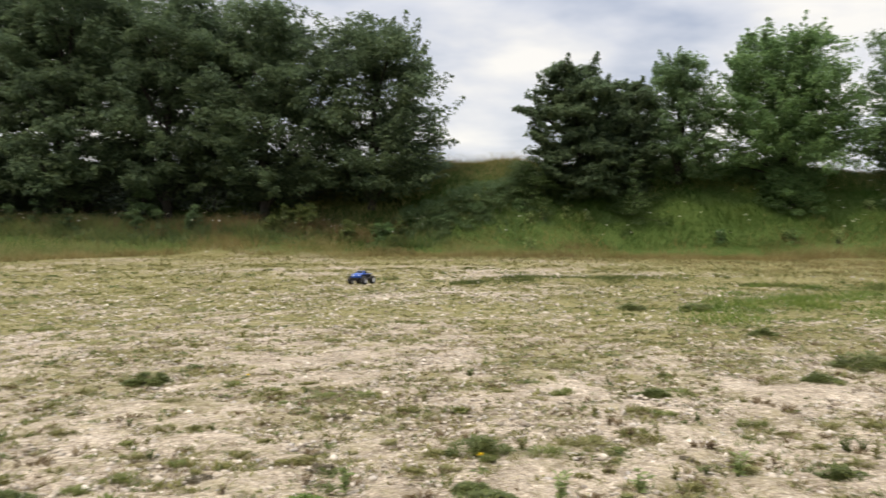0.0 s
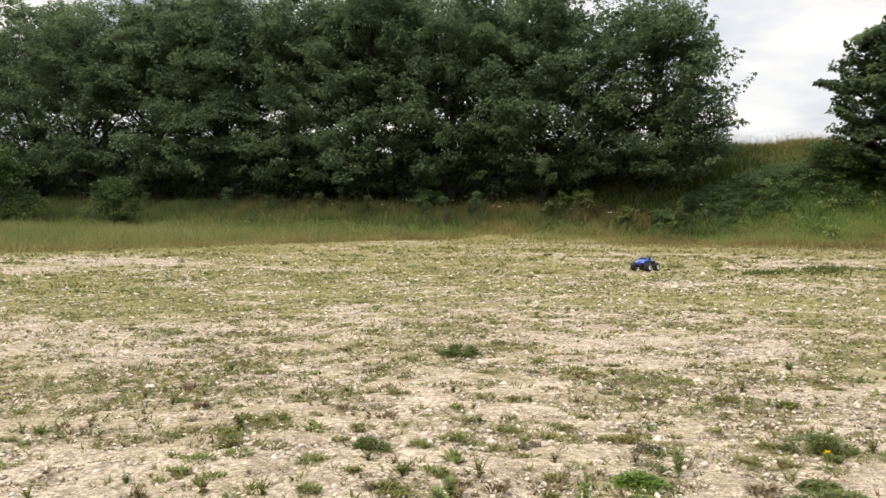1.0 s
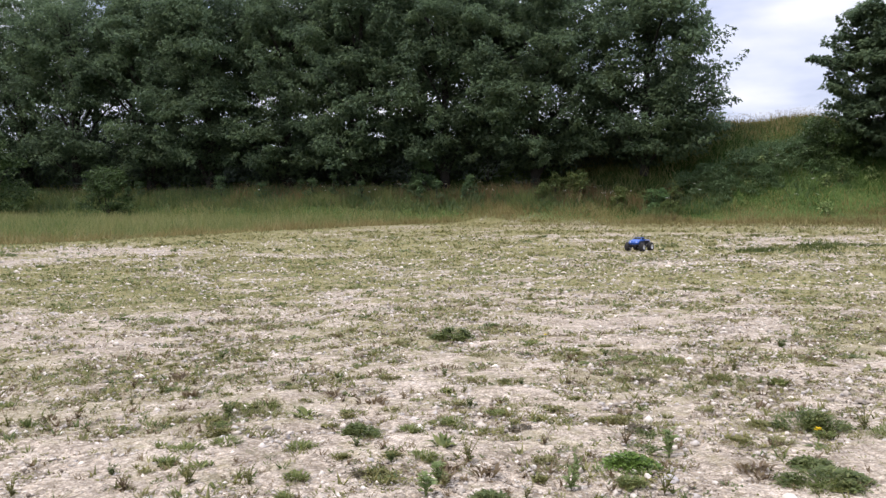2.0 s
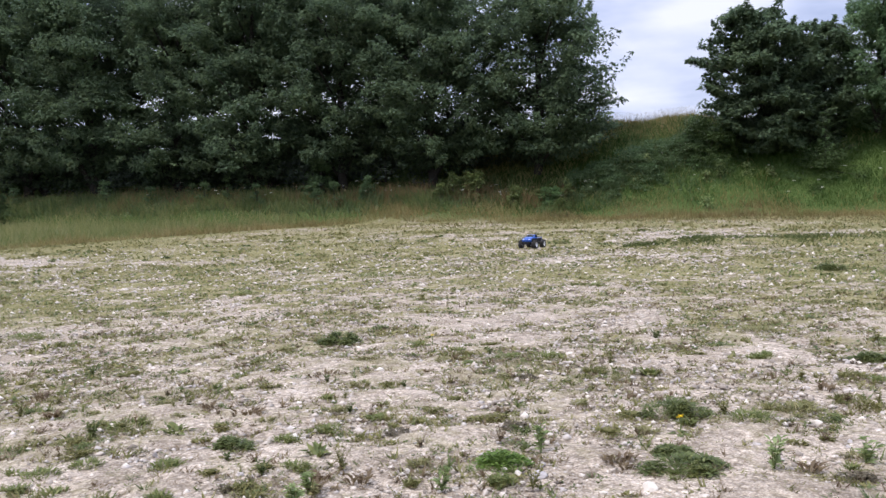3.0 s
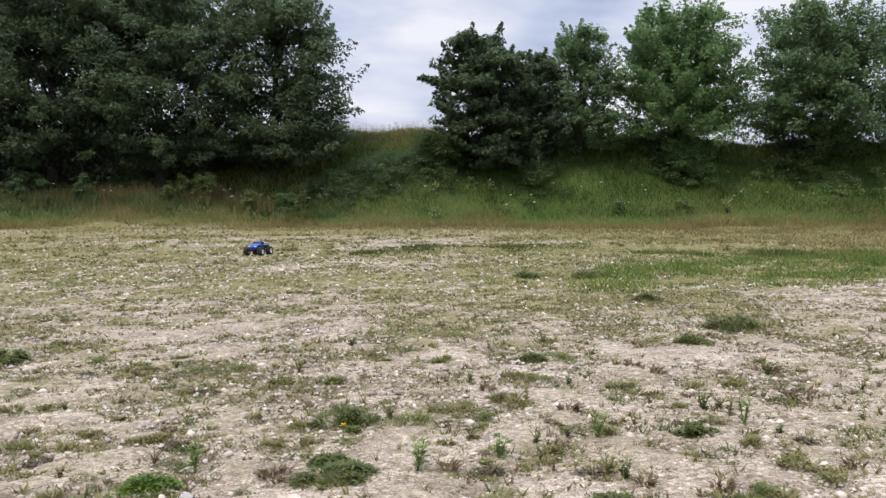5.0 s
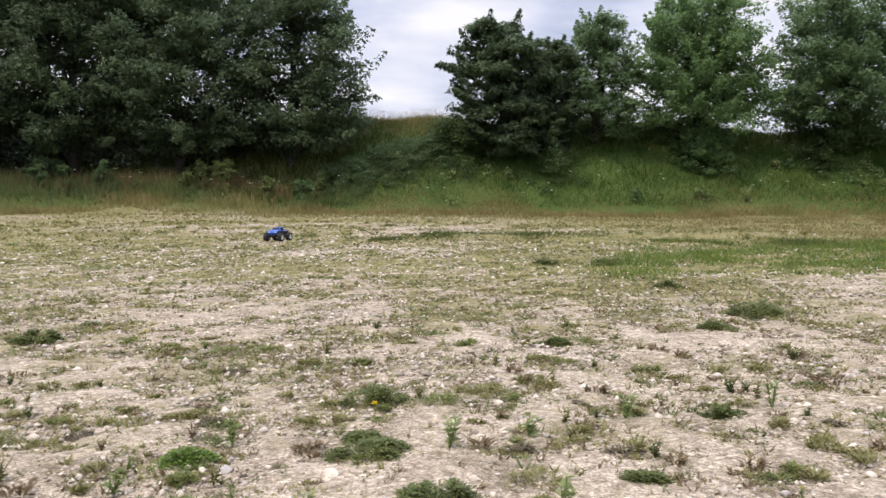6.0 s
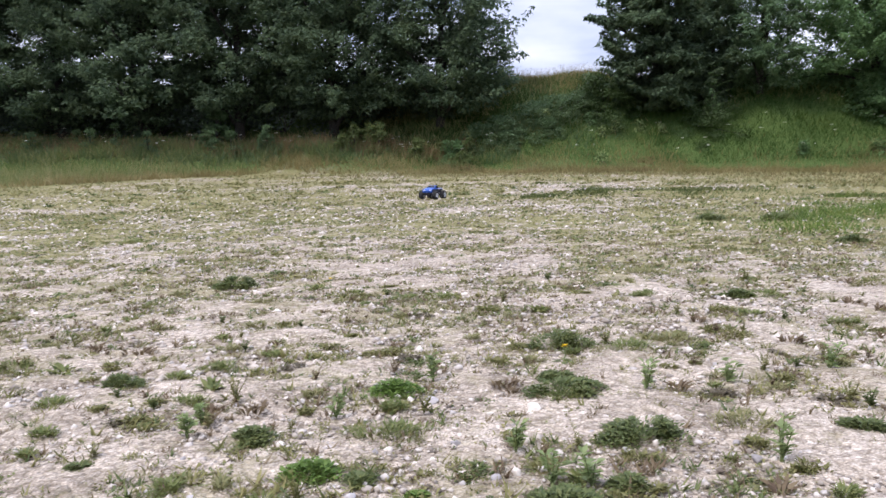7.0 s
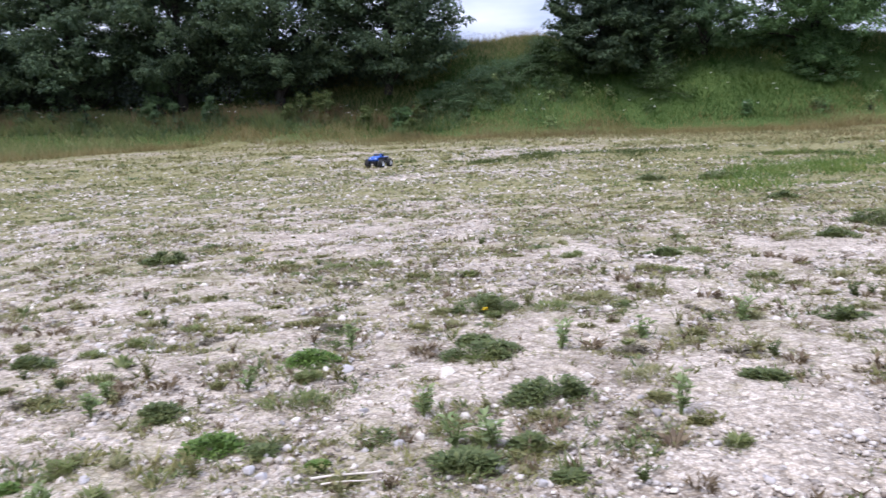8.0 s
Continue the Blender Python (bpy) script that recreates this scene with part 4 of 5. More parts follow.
def pebble_field(name, label, n, near, far, size, seed, power=1.0, mat=None, coarse=True, sunk=0.05):
    form, faces = (ICO_V, ICO_F) if coarse else (OCTA_V, OCTA_F)
    rng = np.random.default_rng(seed)
    x, y, r = wedge(n, near, far, rng, power)
    green = step(0.2, 1.4, x - 3.0 - 0.40 * (y - 9.0)) * step(8.0, 9.5, y) * step(15.5, 14.5, y)
    keep = (rng.random(n) > np.maximum(0.7 * turf_cover(x, y), 0.85 * green)) & (y < gravel_edge(x) - 0.3)
    x, y, r = x[keep], y[keep], r[keep]
    n = len(x)
    s = np.minimum(size * np.exp(rng.normal(0, 0.5, n)), size * 2.3) * np.clip(r / 6.5, 1, 1.8)
    V = form[None] * (1 + rng.normal(0, 0.27, (n, len(form), 1)))
    V = V * np.stack([rng.uniform(0.8, 1.3, n), rng.uniform(0.7, 1.1, n), rng.uniform(0.4, 0.8, n)], axis=-1)[:, None] * s[:, None, None]
    a = rng.uniform(0, 2 * np.pi, n)
    c, q = np.cos(a)[:, None], np.sin(a)[:, None]
    V = np.stack([V[..., 0] * c - V[..., 1] * q, V[..., 0] * q + V[..., 1] * c, V[..., 2]], axis=-1)
    V = V + np.stack([x, y, land(x, y) + s * sunk], axis=-1)[:, None]
    F = (faces[None] + (np.arange(n) * len(form))[:, None, None]).reshape(-1, 3)
    return tagged(raw(name, V.reshape(-1, 3), F, mat or STONE, smooth=False), label, "gravel", kind="stuff")


pebble_field("fine_gravel", "fine pale chalk crumbs strewn on dirt", 27000, 1.2, 7.0, 0.006, 40, coarse=False, sunk=-0.1)
pebble_field("gravel", "loose pale chalk and flint pebbles strewn on dirt", 6200, 1.2, 6.5, 0.0078, 41, 1.4, sunk=-0.1)
pebble_field("embedded_stones", "larger pale and grey stones half sunk in gravel", 1300, 1.3, 5.0, 0.0105, 44, 1.7, sunk=-0.35)
pebble_field("dirt_crumbs", "dark brown dirt crumbs and withered bits on gravel", 11000, 1.2, 7.0, 0.005, 43, mat=DIRT, coarse=False)
pebble_field("far_gravel", "coarse pale chalk lumps strewn over the ground", 40000, 3.2, 20.0, 0.0112, 42, 0.8, coarse=False, sunk=0.0)
pebble_field("far_dirt", "dark earthy lumps between the far gravel stones", 8000, 4.0, 15.0, 0.011, 46, mat=DIRT, coarse=False, sunk=-0.1)
pebble_field("chalk_chips", "white chalk chips scattered over the gravel", 3600, 4.4, 13.0, 0.0062, 45, mat=WHITE_STONE, coarse=False)


def weed_field(name, label, mat, patches, plants, near, far, seed, length, leaves=9, width=0.25, rise=0.6, loose=0.10, want=None, half=None, form=None):
    """Small plants in loose patches over the gravel."""
    rng = np.random.default_rng(seed)
    px, py, pr = wedge(patches, near, far, rng, 1.35, half)
    keep = rng.random(patches) < np.clip(2.0 * turf_cover(px, py) - 0.25 if want is None else want(px, py), 0.04, 1)
    keep &= py < gravel_edge(px) - 0.2
    px, py, pr = px[keep], py[keep], pr[keep]
    k = rng.poisson(plants, len(px)) + 1
    x, y, r = np.repeat(px, k), np.repeat(py, k), np.repeat(pr, k)
    spread = np.repeat(rng.uniform(0.3, 1.6, len(px)), k) * loose * np.maximum(1, r / 6)
    x, y = x + rng.normal(0, 1, len(x)) * spread, y + rng.normal(0, 1, len(x)) * spread * 0.8
    n = len(x)
    grow = np.repeat(rng.uniform(0.6, 1.35, len(px)), k) * rng.uniform(0.6, 1.3, n) * np.maximum(1, r / 9)
    x, y, grow = np.repeat(x, leaves), np.repeat(y, leaves), np.repeat(grow, leaves)
    n = len(x)
    a = rng.uniform(0, 2 * np.pi, n)
    D = np.stack([np.cos(a), np.sin(a), np.abs(rng.normal(rise, 0.4, n))], axis=-1)
    P = np.stack([x, y, land(x, y) - 0.002], axis=-1) + rng.normal(0, 0.006, (n, 3)) * np.array([1, 1, 0.2])
    L = length * grow * rng.uniform(0.6, 1.2, n)
    V, F = leaf_mesh(P, D, L, L * width, rng, 0.2, 0.1, 0.6, form or ("spoon" if width > 0.27 else "blade"))
    return tagged(raw(name, V, F, mat), label, "weeds", kind="stuff")


weed_field("olive_weeds", "small olive and straw weeds dotting the gravel", OLIVE, 3700, 5, 4.6, 15, 51, 0.030, 5, 0.38)
weed_field("green_weeds", "small green weeds dotting the gravel", WEED, 2300, 4, 4.6, 14, 52, 0.028, 6, 0.38)
weed_field("reddish_weeds", "small reddish brown weeds dotting the gravel", REDDISH, 1500, 3, 4.6, 9, 53, 0.026, 5, 0.34)
weed_field("olive_mats", "low olive mats of tiny leaves on the gravel", OLIVE, 2900, 11, 1.2, 6.0, 62, 0.017, 5, 0.34, 0.8, 0.045, form="spoon")
weed_field("green_mats", "low green mats of tiny leaves on the gravel", WEED, 1000, 10, 1.2, 6.0, 63, 0.017, 5, 0.32, 0.8, 0.045, form="spoon")
weed_field("brown_mats", "low brownish mats of withered leaves on the gravel", REDDISH, 1700, 6, 1.2, 6.0, 64, 0.016, 5, 0.28, 0.9, 0.045, form="spoon")
weed_field("upright_olive_weeds", "upright olive green weeds scattered over the gravel", OLIVE, 2300, 2, 1.3, 9, 56, 0.042, 7, 0.17, 1.3, 0.06)
weed_field("upright_green_weeds", "upright fresh green weeds scattered over the gravel", WEED, 1200, 2, 1.3, 9, 57, 0.042, 7, 0.17, 1.3, 0.06)
weed_field("upright_brown_weeds", "upright brownish weeds scattered over the gravel", REDDISH, 1500, 2, 1.3, 8, 58, 0.038, 6, 0.18, 1.5, 0.05)
weed_field("outer_weeds", "small olive weeds over the rest of the gravel", OLIVE, 2600, 5, 0.8, 14, 59, 0.034, 5, 0.42, half=True)
weed_field("outer_turf", "thin worn turf over the rest of the gravel", TURF, 2000, 5, 0.8, 16, 60, 0.040, 4, 0.26, 0.9, 0.16, half=True)
weed_field("thin_turf", "thin worn turf over the far gravel", TURF, 3900, 5, 6.0, 29, 54, 0.040, 4, 0.26, 0.9, 0.14)
weed_field("far_olive_tufts", "dark olive weed tufts scattered over the far gravel", OLIVE, 1700, 7, 6.0, 22, 65, 0.038, 5, 0.28, 1.0, 0.04)
weed_field("far_green_tufts", "green weed tufts scattered over the far gravel", WEED, 500, 7, 6.0, 20, 66, 0.038, 5, 0.28, 1.0, 0.04)
weed_field("straw_tufts", "short dry straw tufts over the far gravel", STRAW, 2200, 4, 7, 30, 55, 0.034, 6, 0.12, 0.9, 0.16)


def lawn_patch():
    """The strip of fresh long grass beside the gravel, its low ridge, and the thin turf round about."""
    rng = np.random.default_rng(61)
    x, y = rng.uniform(0, 20, 130000), rng.uniform(7.0, 18.5, 130000)
    inside = x - 3.0 - 0.40 * (y - 9.0) + 2.6 * (value_noise(x, y, 0.8, 5) - 0.5) + 1.4 * (value_noise(x, y, 2.3, 6) - 0.5)
    n = 0.5 * value_noise(x, y, 1.1, 2) + 0.5 * value_noise(x, y, 2.9, 12)
    keep = (rng.random(len(x)) < step(-0.6, 1.2, inside)) & (n + 0.25 * rng.random(len(x)) > 0.5) & (y < 14.4 + 0.9 * n)
    ridge = (np.abs(y - 14.75 - 0.12 * x) < 0.65 * value_noise(x, y, 1.2, 7) * step(6.5, 4.0, x) + 0.2) & (x > 0.2) & (x < 7) & (rng.random(len(x)) < 0.4 + 0.9 * value_noise(x, y, 1.7, 21))
    rx = rng.uniform(0.2, 7.0, 9000)
    half = 0.10 + (0.10 + 0.42 * value_noise(rx, rx * 0, 1.0, 7)) * step(7.0, 3.5, rx) * step(0.0, 1.2, rx)
    ry = 14.65 + 0.12 * rx - 0.32 * np.maximum(rx - 2.8, 0) + 0.5 * value_noise(rx, rx * 0, 0.7, 31) + half * rng.normal(0, 0.65, len(rx))
    # a ragged taller stand where the ridge runs into the fresh grass
    rx, ry = np.concatenate([rx, rng.normal(8.5, 0.5, 1800), rng.uniform(6.5, 12.5, 1500)]), np.concatenate([ry, rng.normal(14.0, 0.25, 1800), rng.normal(13.7, 0.4, 1500)])
    lush = value_noise(rx, ry, 1.7, 21)
    lush = lush + 1.5 * np.exp(-((rx - 8.5) / 0.6) ** 2 - ((ry - 14.0) / 0.4) ** 2)
    keep_r = rng.random(len(rx)) < 0.25 + 1.1 * lush
    rx, ry, lush = rx[keep_r], ry[keep_r], lush[keep_r]
    grass("ridge_grass", "dark green grass along the low turf ridge", RIDGEGRASS, rx, ry, rng.uniform(0.05, 0.17, len(rx)) * (0.5 + lush), rng.uniform(0.012, 0.022, len(rx)), rng, 0.6, 0.3)
    keep &= ~ridge & (y > 7.0 + 1.3 * value_noise(x, x * 0, 0.9, 8) + 0.8 * value_noise(x, y, 2.2, 14)) & (rng.random(len(x)) < 0.75)
    x, y, n = x[keep], y[keep], n[keep]
    tall = rng.uniform(0.035, 0.14, len(x)) * (0.15 + 4.2 * n ** 2.4)
    grass("fresh_grass", "fresh green grass growing thickly beside the gravel", LAWN, x, y, tall, rng.uniform(0.012, 0.022, len(x)), rng, 0.55, 0.3)
    # taller clumps stand in it, thickest at its far side
    pick = rng.choice(len(x), 330, replace=False)
    pick = pick[rng.random(330) < 0.25 + 0.75 * step(8.5, 12.0, y[pick])]
    k = 90
    size = np.repeat(rng.uniform(0.45, 1.0, len(pick)) * (0.55 + 0.45 * step(8, 12, y[pick])), k)
    cx, cy = np.repeat(x[pick], k) + rng.normal(0, 0.2, len(size)) * size, np.repeat(y[pick], k) + rng.normal(0, 0.12, len(size)) * size
    grass("grass_clumps", "taller fresh green grass clumps beside the gravel", LAWN, cx, cy, size * rng.uniform(0.1, 0.34, len(size)), rng.uniform(0.012, 0.022, len(size)), rng, 0.55, 0.35)
    # dry grass between the fresh strip and the bank
    x, y = rng.uniform(-6.0, 26, 78000), rng.uniform(14.0, 29.2, 78000)
    n = 0.5 * value_noise(x, y * 1.6, 0.8, 41) + 0.5 * value_noise(x, y * 1.6, 2.6, 42)
    keep = rng.random(len(x)) < np.maximum(step(-1.5, 2.0, x - 7.5 + 0.10 * (y - 15)), 0.8 * step(22.5, 27.0, y)) * step(0.36, 0.62, n)
    x, y, n = x[keep], y[keep], n[keep]
    grass("dry_grass", "thin tan and olive grass between gravel and bank", DRYGRASS, x, y, rng.uniform(0.05, 0.2, len(x)) * (0.4 + n), rng.uniform(0.016, 0.03, len(x)), rng, 0.5)
    # short turf in tufts across the middle of the gravel
    x, y = rng.uniform(-9, 6, 150000), rng.uniform(6.5, 13.5, 150000)
    n = 0.35 * value_noise(x, y, 0.9, 43) + 0.65 * value_noise(x, y, 3.4, 44)
    keep = (n + 0.06 * rng.normal(size=len(x)) > 0.72 - 0.34 * turf_cover(x, y)) & (rng.random(len(x)) < 0.8 * step(6.5, 8.5, y + 0.6 * np.abs(x + 1)) * step(13.5, 11.5, y))
    x, y, n = x[keep], y[keep], n[keep]
    grass("turf_tufts", "yellowish green turf tufts across the gravel", TURF, x, y, rng.uniform(0.02, 0.06, len(x)) * (0.5 + n), rng.uniform(0.010, 0.018, len(x)), rng, 0.7, 0.3)
    # the greener patch
    x, y = rng.normal(-6.2, 1.7, 26000), rng.normal(7.6, 1.9, 26000)
    n = 0.4 * value_noise(x, y, 1.0, 45) + 0.6 * value_noise(x, y, 3.0, 46)
    keep = (n > 0.47) & (y > 3.6)
    x, y, n = x[keep], y[keep], n[keep]
    grass("green_turf", "short green turf patch growing over the gravel", LUSH, x, y, rng.uniform(0.02, 0.075, len(x)) * (0.4 + n), rng.uniform(0.008, 0.016, len(x)), rng, 0.7, 0.3)


lawn_patch()


# single plants and stones
def plant(name, x, y, spread, seed, mat, label, leaves, length, width, rise, dome=0.4, group="weeds on the gravel", crowns=0):
    rng = np.random.default_rng(seed)
    # sprigs rise from several crowns of unequal vigour, so the outline is ragged
    m = crowns or int(7 + 45 * spread)
    ca, cr = rng.uniform(0, 2 * np.pi, m), spread * 0.46 * rng.random(m) ** 0.6
    vigour = rng.uniform(0.45, 1.5, m) ** 2 * (1.2 - cr / (0.6 * spread))
    own = rng.choice(m, leaves, p=vigour / vigour.sum())
    px = cr[own] * np.cos(ca[own]) + rng.normal(0, 0.055 * spread + 0.004, leaves)
    py = cr[own] * np.sin(ca[own]) * 0.85 + rng.normal(0, 0.05 * spread + 0.004, leaves)
    rad = np.hypot(px, py)
    pz = dome * spread * 0.5 * np.clip(1.05 - (rad / (spread * 0.55)) ** 2, 0, 1) * rng.random(leaves) * np.sqrt(vigour[own])
    out = np.arctan2(py, px) + rng.normal(0, 0.9, leaves)
    D = np.stack([np.cos(out), np.sin(out), np.abs(rng.normal(rise, 0.35, leaves))], axis=-1)
    L = length * rng.uniform(0.6, 1.25, leaves)
    gx, gy = x + px, y + py
    z0 = float(land(x, y))
    V, F = leaf_mesh(np.stack([px, py, pz + land(gx, gy) - z0 - 0.004], axis=-1), D, L, L * width, rng, 0.25, 0.14, 0.6)
    ob = raw(name, V, F, mat)
    ob.location = (x, y, z0)
    return tagged(ob, label, "weed", group)


LEAFY = [(-1.62, 2.88, 0.15), (-2.02, 5.29, 0.29), (0.16, 3.42, 0.27), (1.26, 4.53, 0.17), (0.11, 2.87, 0.13), (0.13, 2.72, 0.25), (2.98, 5.38, 0.43), (2.4, 4.83, 0.24), (1.53, 2.93, 0.16), (0.98, 2.32, 0.11), (-0.86, 2.27, 0.13), (-0.47, 1.95, 0.07),
    (-1.31, 2.05, 0.05), (0.06, 1.79, 0.17), (0.33, 2.24, 0.24), (0.23, 1.92, 0.09), (0.31, 1.72, 0.05), (2.53, 10.1, 0.38), (3.35, 9.9, 0.48), (3.11, 7.32, 0.25)]
for i, (x, y, w) in enumerate(LEAFY):
    near = y < 5
    plant("leafy_weed", x, y, w * 1.12, 400 + i, WEED, "dark green low leafy weed clump on the gravel", int((450 + 7000 * w) * (1 if near else 0.6)), 0.026 if near else 0.038, 0.26, 0.75, 0.34)
CLOVER = [(-0.49, 2.73, 0.22), (-0.62, 2, 0.18), (-1.07, 1.8, 0.08), (-0.3, 1.86, 0.04)]
for i, (x, y, w) in enumerate(CLOVER):
    plant("clover_mound", x, y, w, 440 + i, BRIGHT, "bright green clover mound on the gravel", int(300 + 5500 * w), 0.016, 0.6, 0.8, 0.3, crowns=70)
TUFTS = [(-2.26, 3.14, 0.23), (-1.29, 3.11, 0.12), (-1.23, 2.65, 0.13), (-1.42, 2.97, 0.1), (-2.09, 2.61, 0.12), (-1.75, 2.63, 0.12), (-2.19, 2.49, 0.15), (-2.16, 2.35, 0.07), (-4.82, 5.46, 0.49), (-1.13, 3.3, 0.08), (-0.71, 4.68, 0.16), (-0.47, 4.67, 0.21),
    (0.2, 3.26, 0.08), (0.45, 3.31, 0.27), (0.72, 4.58, 0.14), (-0.47, 2.54, 0.1), (0.13, 2.63, 0.12), (1.4, 4.52, 0.26), (0.75, 4.65, 0.14), (1.16, 4, 0.12), (1.53, 3.75, 0.15), (1.47, 2.31, 0.08), (-0.97, 1.9, 0.14), (-0.43, 2.28, 0.26),
    (-1.59, 2.32, 0.1), (-1.52, 2.14, 0.04), (0.73, 1.85, 0.07), (-3.27, 10.11, 0.63), (-0.24, 8.71, 0.26), (-4.32, 8.4, 0.35)]
for i, (x, y, w) in enumerate(TUFTS):
    plant("grass_tuft", x, y, w, 460 + i, LUSH, "low green grass tuft growing in the gravel", int(90 + 1150 * w), 0.042, 0.11, 1.2, 0.16, "grass tufts on the gravel")
PALE_TUFTS = [(-2.1, 3.31, 0.06), (-2.22, 5.39, 0.15), (-2.28, 4.97, 0.16), (-1.43, 3.95, 0.14), (-1.6, 4.65, 0.22), (-1.37, 3.44, 0.07), (-0.77, 2.69, 0.08), (0.66, 3.47, 0.18), (0.87, 5.52, 0.29), (-0.24, 3.56, 0.07), (0.03, 3.13, 0.08), (0.71, 2.86, 0.08),
    (1.85, 3.67, 0.11), (1.22, 3.01, 0.08), (1.67, 2.78, 0.14), (1.72, 2.37, 0.09), (1.49, 2.25, 0.08), (-0.83, 1.91, 0.06), (0.65, 2.35, 0.22)]
for i, (x, y, w) in enumerate(PALE_TUFTS):
    plant("pale_tuft", x, y, w, 500 + i, TURF, "pale yellowish grass tuft growing in the gravel", int(80 + 1050 * w), 0.042, 0.11, 1.3, 0.16, "grass tufts on the gravel")
MATS = [(-2.43, 3.16, 0.12), (-1.8, 3.16, 0.14), (-1.64, 3.25, 0.11), (-1.36, 2.63, 0.09), (-2.23, 2.74, 0.16), (-2.36, 2.89, 0.14), (-1.55, 2.56, 0.1), (-1.34, 2.43, 0.12), (-3.39, 3.93, 0.19), (-4.26, 5.19, 0.2), (-3.01, 4.24, 0.15), (-3.62, 4.59, 0.22),
    (-1.94, 3.9, 0.19), (-1.26, 3.96, 0.12), (-0.91, 3.45, 0.11), (-0.77, 2.52, 0.06), (-2.59, 3.33, 0.11), (-1, 4.8, 0.15), (-0.88, 5.11, 0.12), (-0.01, 3.37, 0.13), (0.37, 4.73, 0.14), (1.09, 4.11, 0.19), (0.91, 3.66, 0.17), (-0.59, 3.32, 0.15)]
MORE_MATS = [(-0.68, 3.31, 0.08), (-0.84, 3.66, 0.08), (-0.12, 3.13, 0.09), (0.56, 3, 0.11), (0.66, 3.04, 0.07), (-0.19, 4.29, 0.16), (2.12, 4.79, 0.35), (0.94, 3.54, 0.22), (0.68, 3.55, 0.16), (1.61, 3.31, 0.14), (2.08, 3.63, 0.19), (1.68, 3.06, 0.16),
    (1.7, 2.53, 0.18), (0.94, 2.84, 0.09), (-0.47, 2.56, 0.09), (0.29, 2.09, 0.11), (0.3, 1.89, 0.04), (0.63, 2.19, 0.1), (0.71, 2.03, 0.1)]
for i, (x, y, w) in enumerate(MATS + MORE_MATS):
    plant("olive_weed", x, y, w, 530 + i, OLIVE, "small olive green weed clump on the gravel", int(90 + 1700 * w), 0.024, 0.26, 1.1, 0.2)
DOCKS = [(-1.77, 3.34, 0.15), (-1.09, 2.53, 0.06), (-3.15, 3.63, 0.14), (-1.7, 4.17, 0.17), (-2.78, 3.28, 0.08), (0.86, 3.83, 0.06), (-0.07, 2.78, 0.12), (0.53, 2.71, 0.06), (2.04, 4.9, 0.1), (1.76, 4.22, 0.1), (1.83, 4.07, 0.13), (1.14, 3.35, 0.11),
    (2.24, 3.34, 0.24), (2.41, 3.9, 0.17), (1.12, 2.43, 0.08), (1.35, 2.37, 0.08), (-1.07, 2.43, 0.06), (-0.95, 2.52, 0.08), (0.58, 1.86, 0.06)]
for i, (x, y, w) in enumerate(DOCKS):
    plant("dock_seedling", x, y, w, 580 + i, REDDISH, "reddish brown upright dock leaves on the gravel", int(16 + 170 * w), 0.06, 0.2, 1.4, 0.12)
WITHERED = [(-0.98, 3.1, 0.1), (-0.55, 4.12, 0.12), (-0.51, 3.2, 0.14), (0.66, 2.68, 0.1), (1.02, 3.2, 0.07), (1.89, 2.75, 0.1), (1, 2.58, 0.12), (-1.4, 2.42, 0.08)]
for i, (x, y, w) in enumerate(WITHERED):
    plant("withered_weed", x, y, w, 610 + i, WITHER, "dark withered weed lying flat on the gravel", int(80 + 1100 * w), 0.03, 0.24, 0.45, 0.2)
ROSETTES = [(-1.96, 3.06, 0.15), (-1.2, 2.78, 0.1), (0.12, 4.19, 0.09)]
for i, (x, y, w) in enumerate(ROSETTES):
    plant("plantain", x, y, w * 0.7, 630 + i, LUSH, "green plantain rosette with upright leaves on the gravel", 34, 0.075, 0.24, 1.1, 0.08)


def seedling(x, y, tall, seed):
    """An upright weed: a stem with leaves in rising whorls."""
    rng = np.random.default_rng(seed)
    root = new("upright_weed")
    root.location = (x, y, float(land(x, y)) - 0.004)
    tagged(root, "pale green upright leafy weed growing in the gravel", "weed", "upright weeds")
    for k in range(3):
        lean = rng.normal(0, 0.12, 2) + (0.18 * math.cos(2.1 * k), 0.18 * math.sin(2.1 * k))
        h = tall * rng.uniform(0.7, 1.0)
        q = np.linspace(0, 1, 4)
        V, F = tube(np.stack([lean[0] * q * h, lean[1] * q * h, q * h], axis=-1), np.linspace(0.0035, 0.0015, 4), 5)
        raw("stem", V, F, STEM, root, True)
        n = 16
        f = rng.uniform(0.1, 1.0, n)
        a = rng.uniform(0, 2 * np.pi, n)
        P = np.stack([lean[0] * f * h, lean[1] * f * h, f * h], axis=-1)
        L = rng.uniform(0.025, 0.045, n)
        V, F = leaf_mesh(P, np.stack([np.cos(a), np.sin(a), rng.uniform(0.3, 1.2, n)], axis=-1), L, L * 0.35, rng, 0.2, 0.1, 0.6)
        raw("leaves", V, F, PALELEAF, root)
    return root


UPRIGHT = [(-1.09, 2.41, 0.03), (-0.36, 2.88, 0.06), (0.42, 2.73, 0.08), (1.14, 2.96, 0.06), (1.77, 3, 0.1), (0.72, 2.8, 0.05), (-1.09, 2.29, 0.03), (-0.65, 2.47, 0.03), (-0.92, 1.69, 0.03), (-0.05, 2.16, 0.04), (0.04, 1.92, 0.04), (0.14, 1.92, 0.03),
    (0.66, 2.07, 0.08)]
for i, (x, y, w) in enumerate(UPRIGHT):
    seedling(x, y, min(0.13, 0.06 + 0.8 * w), 500 + i)


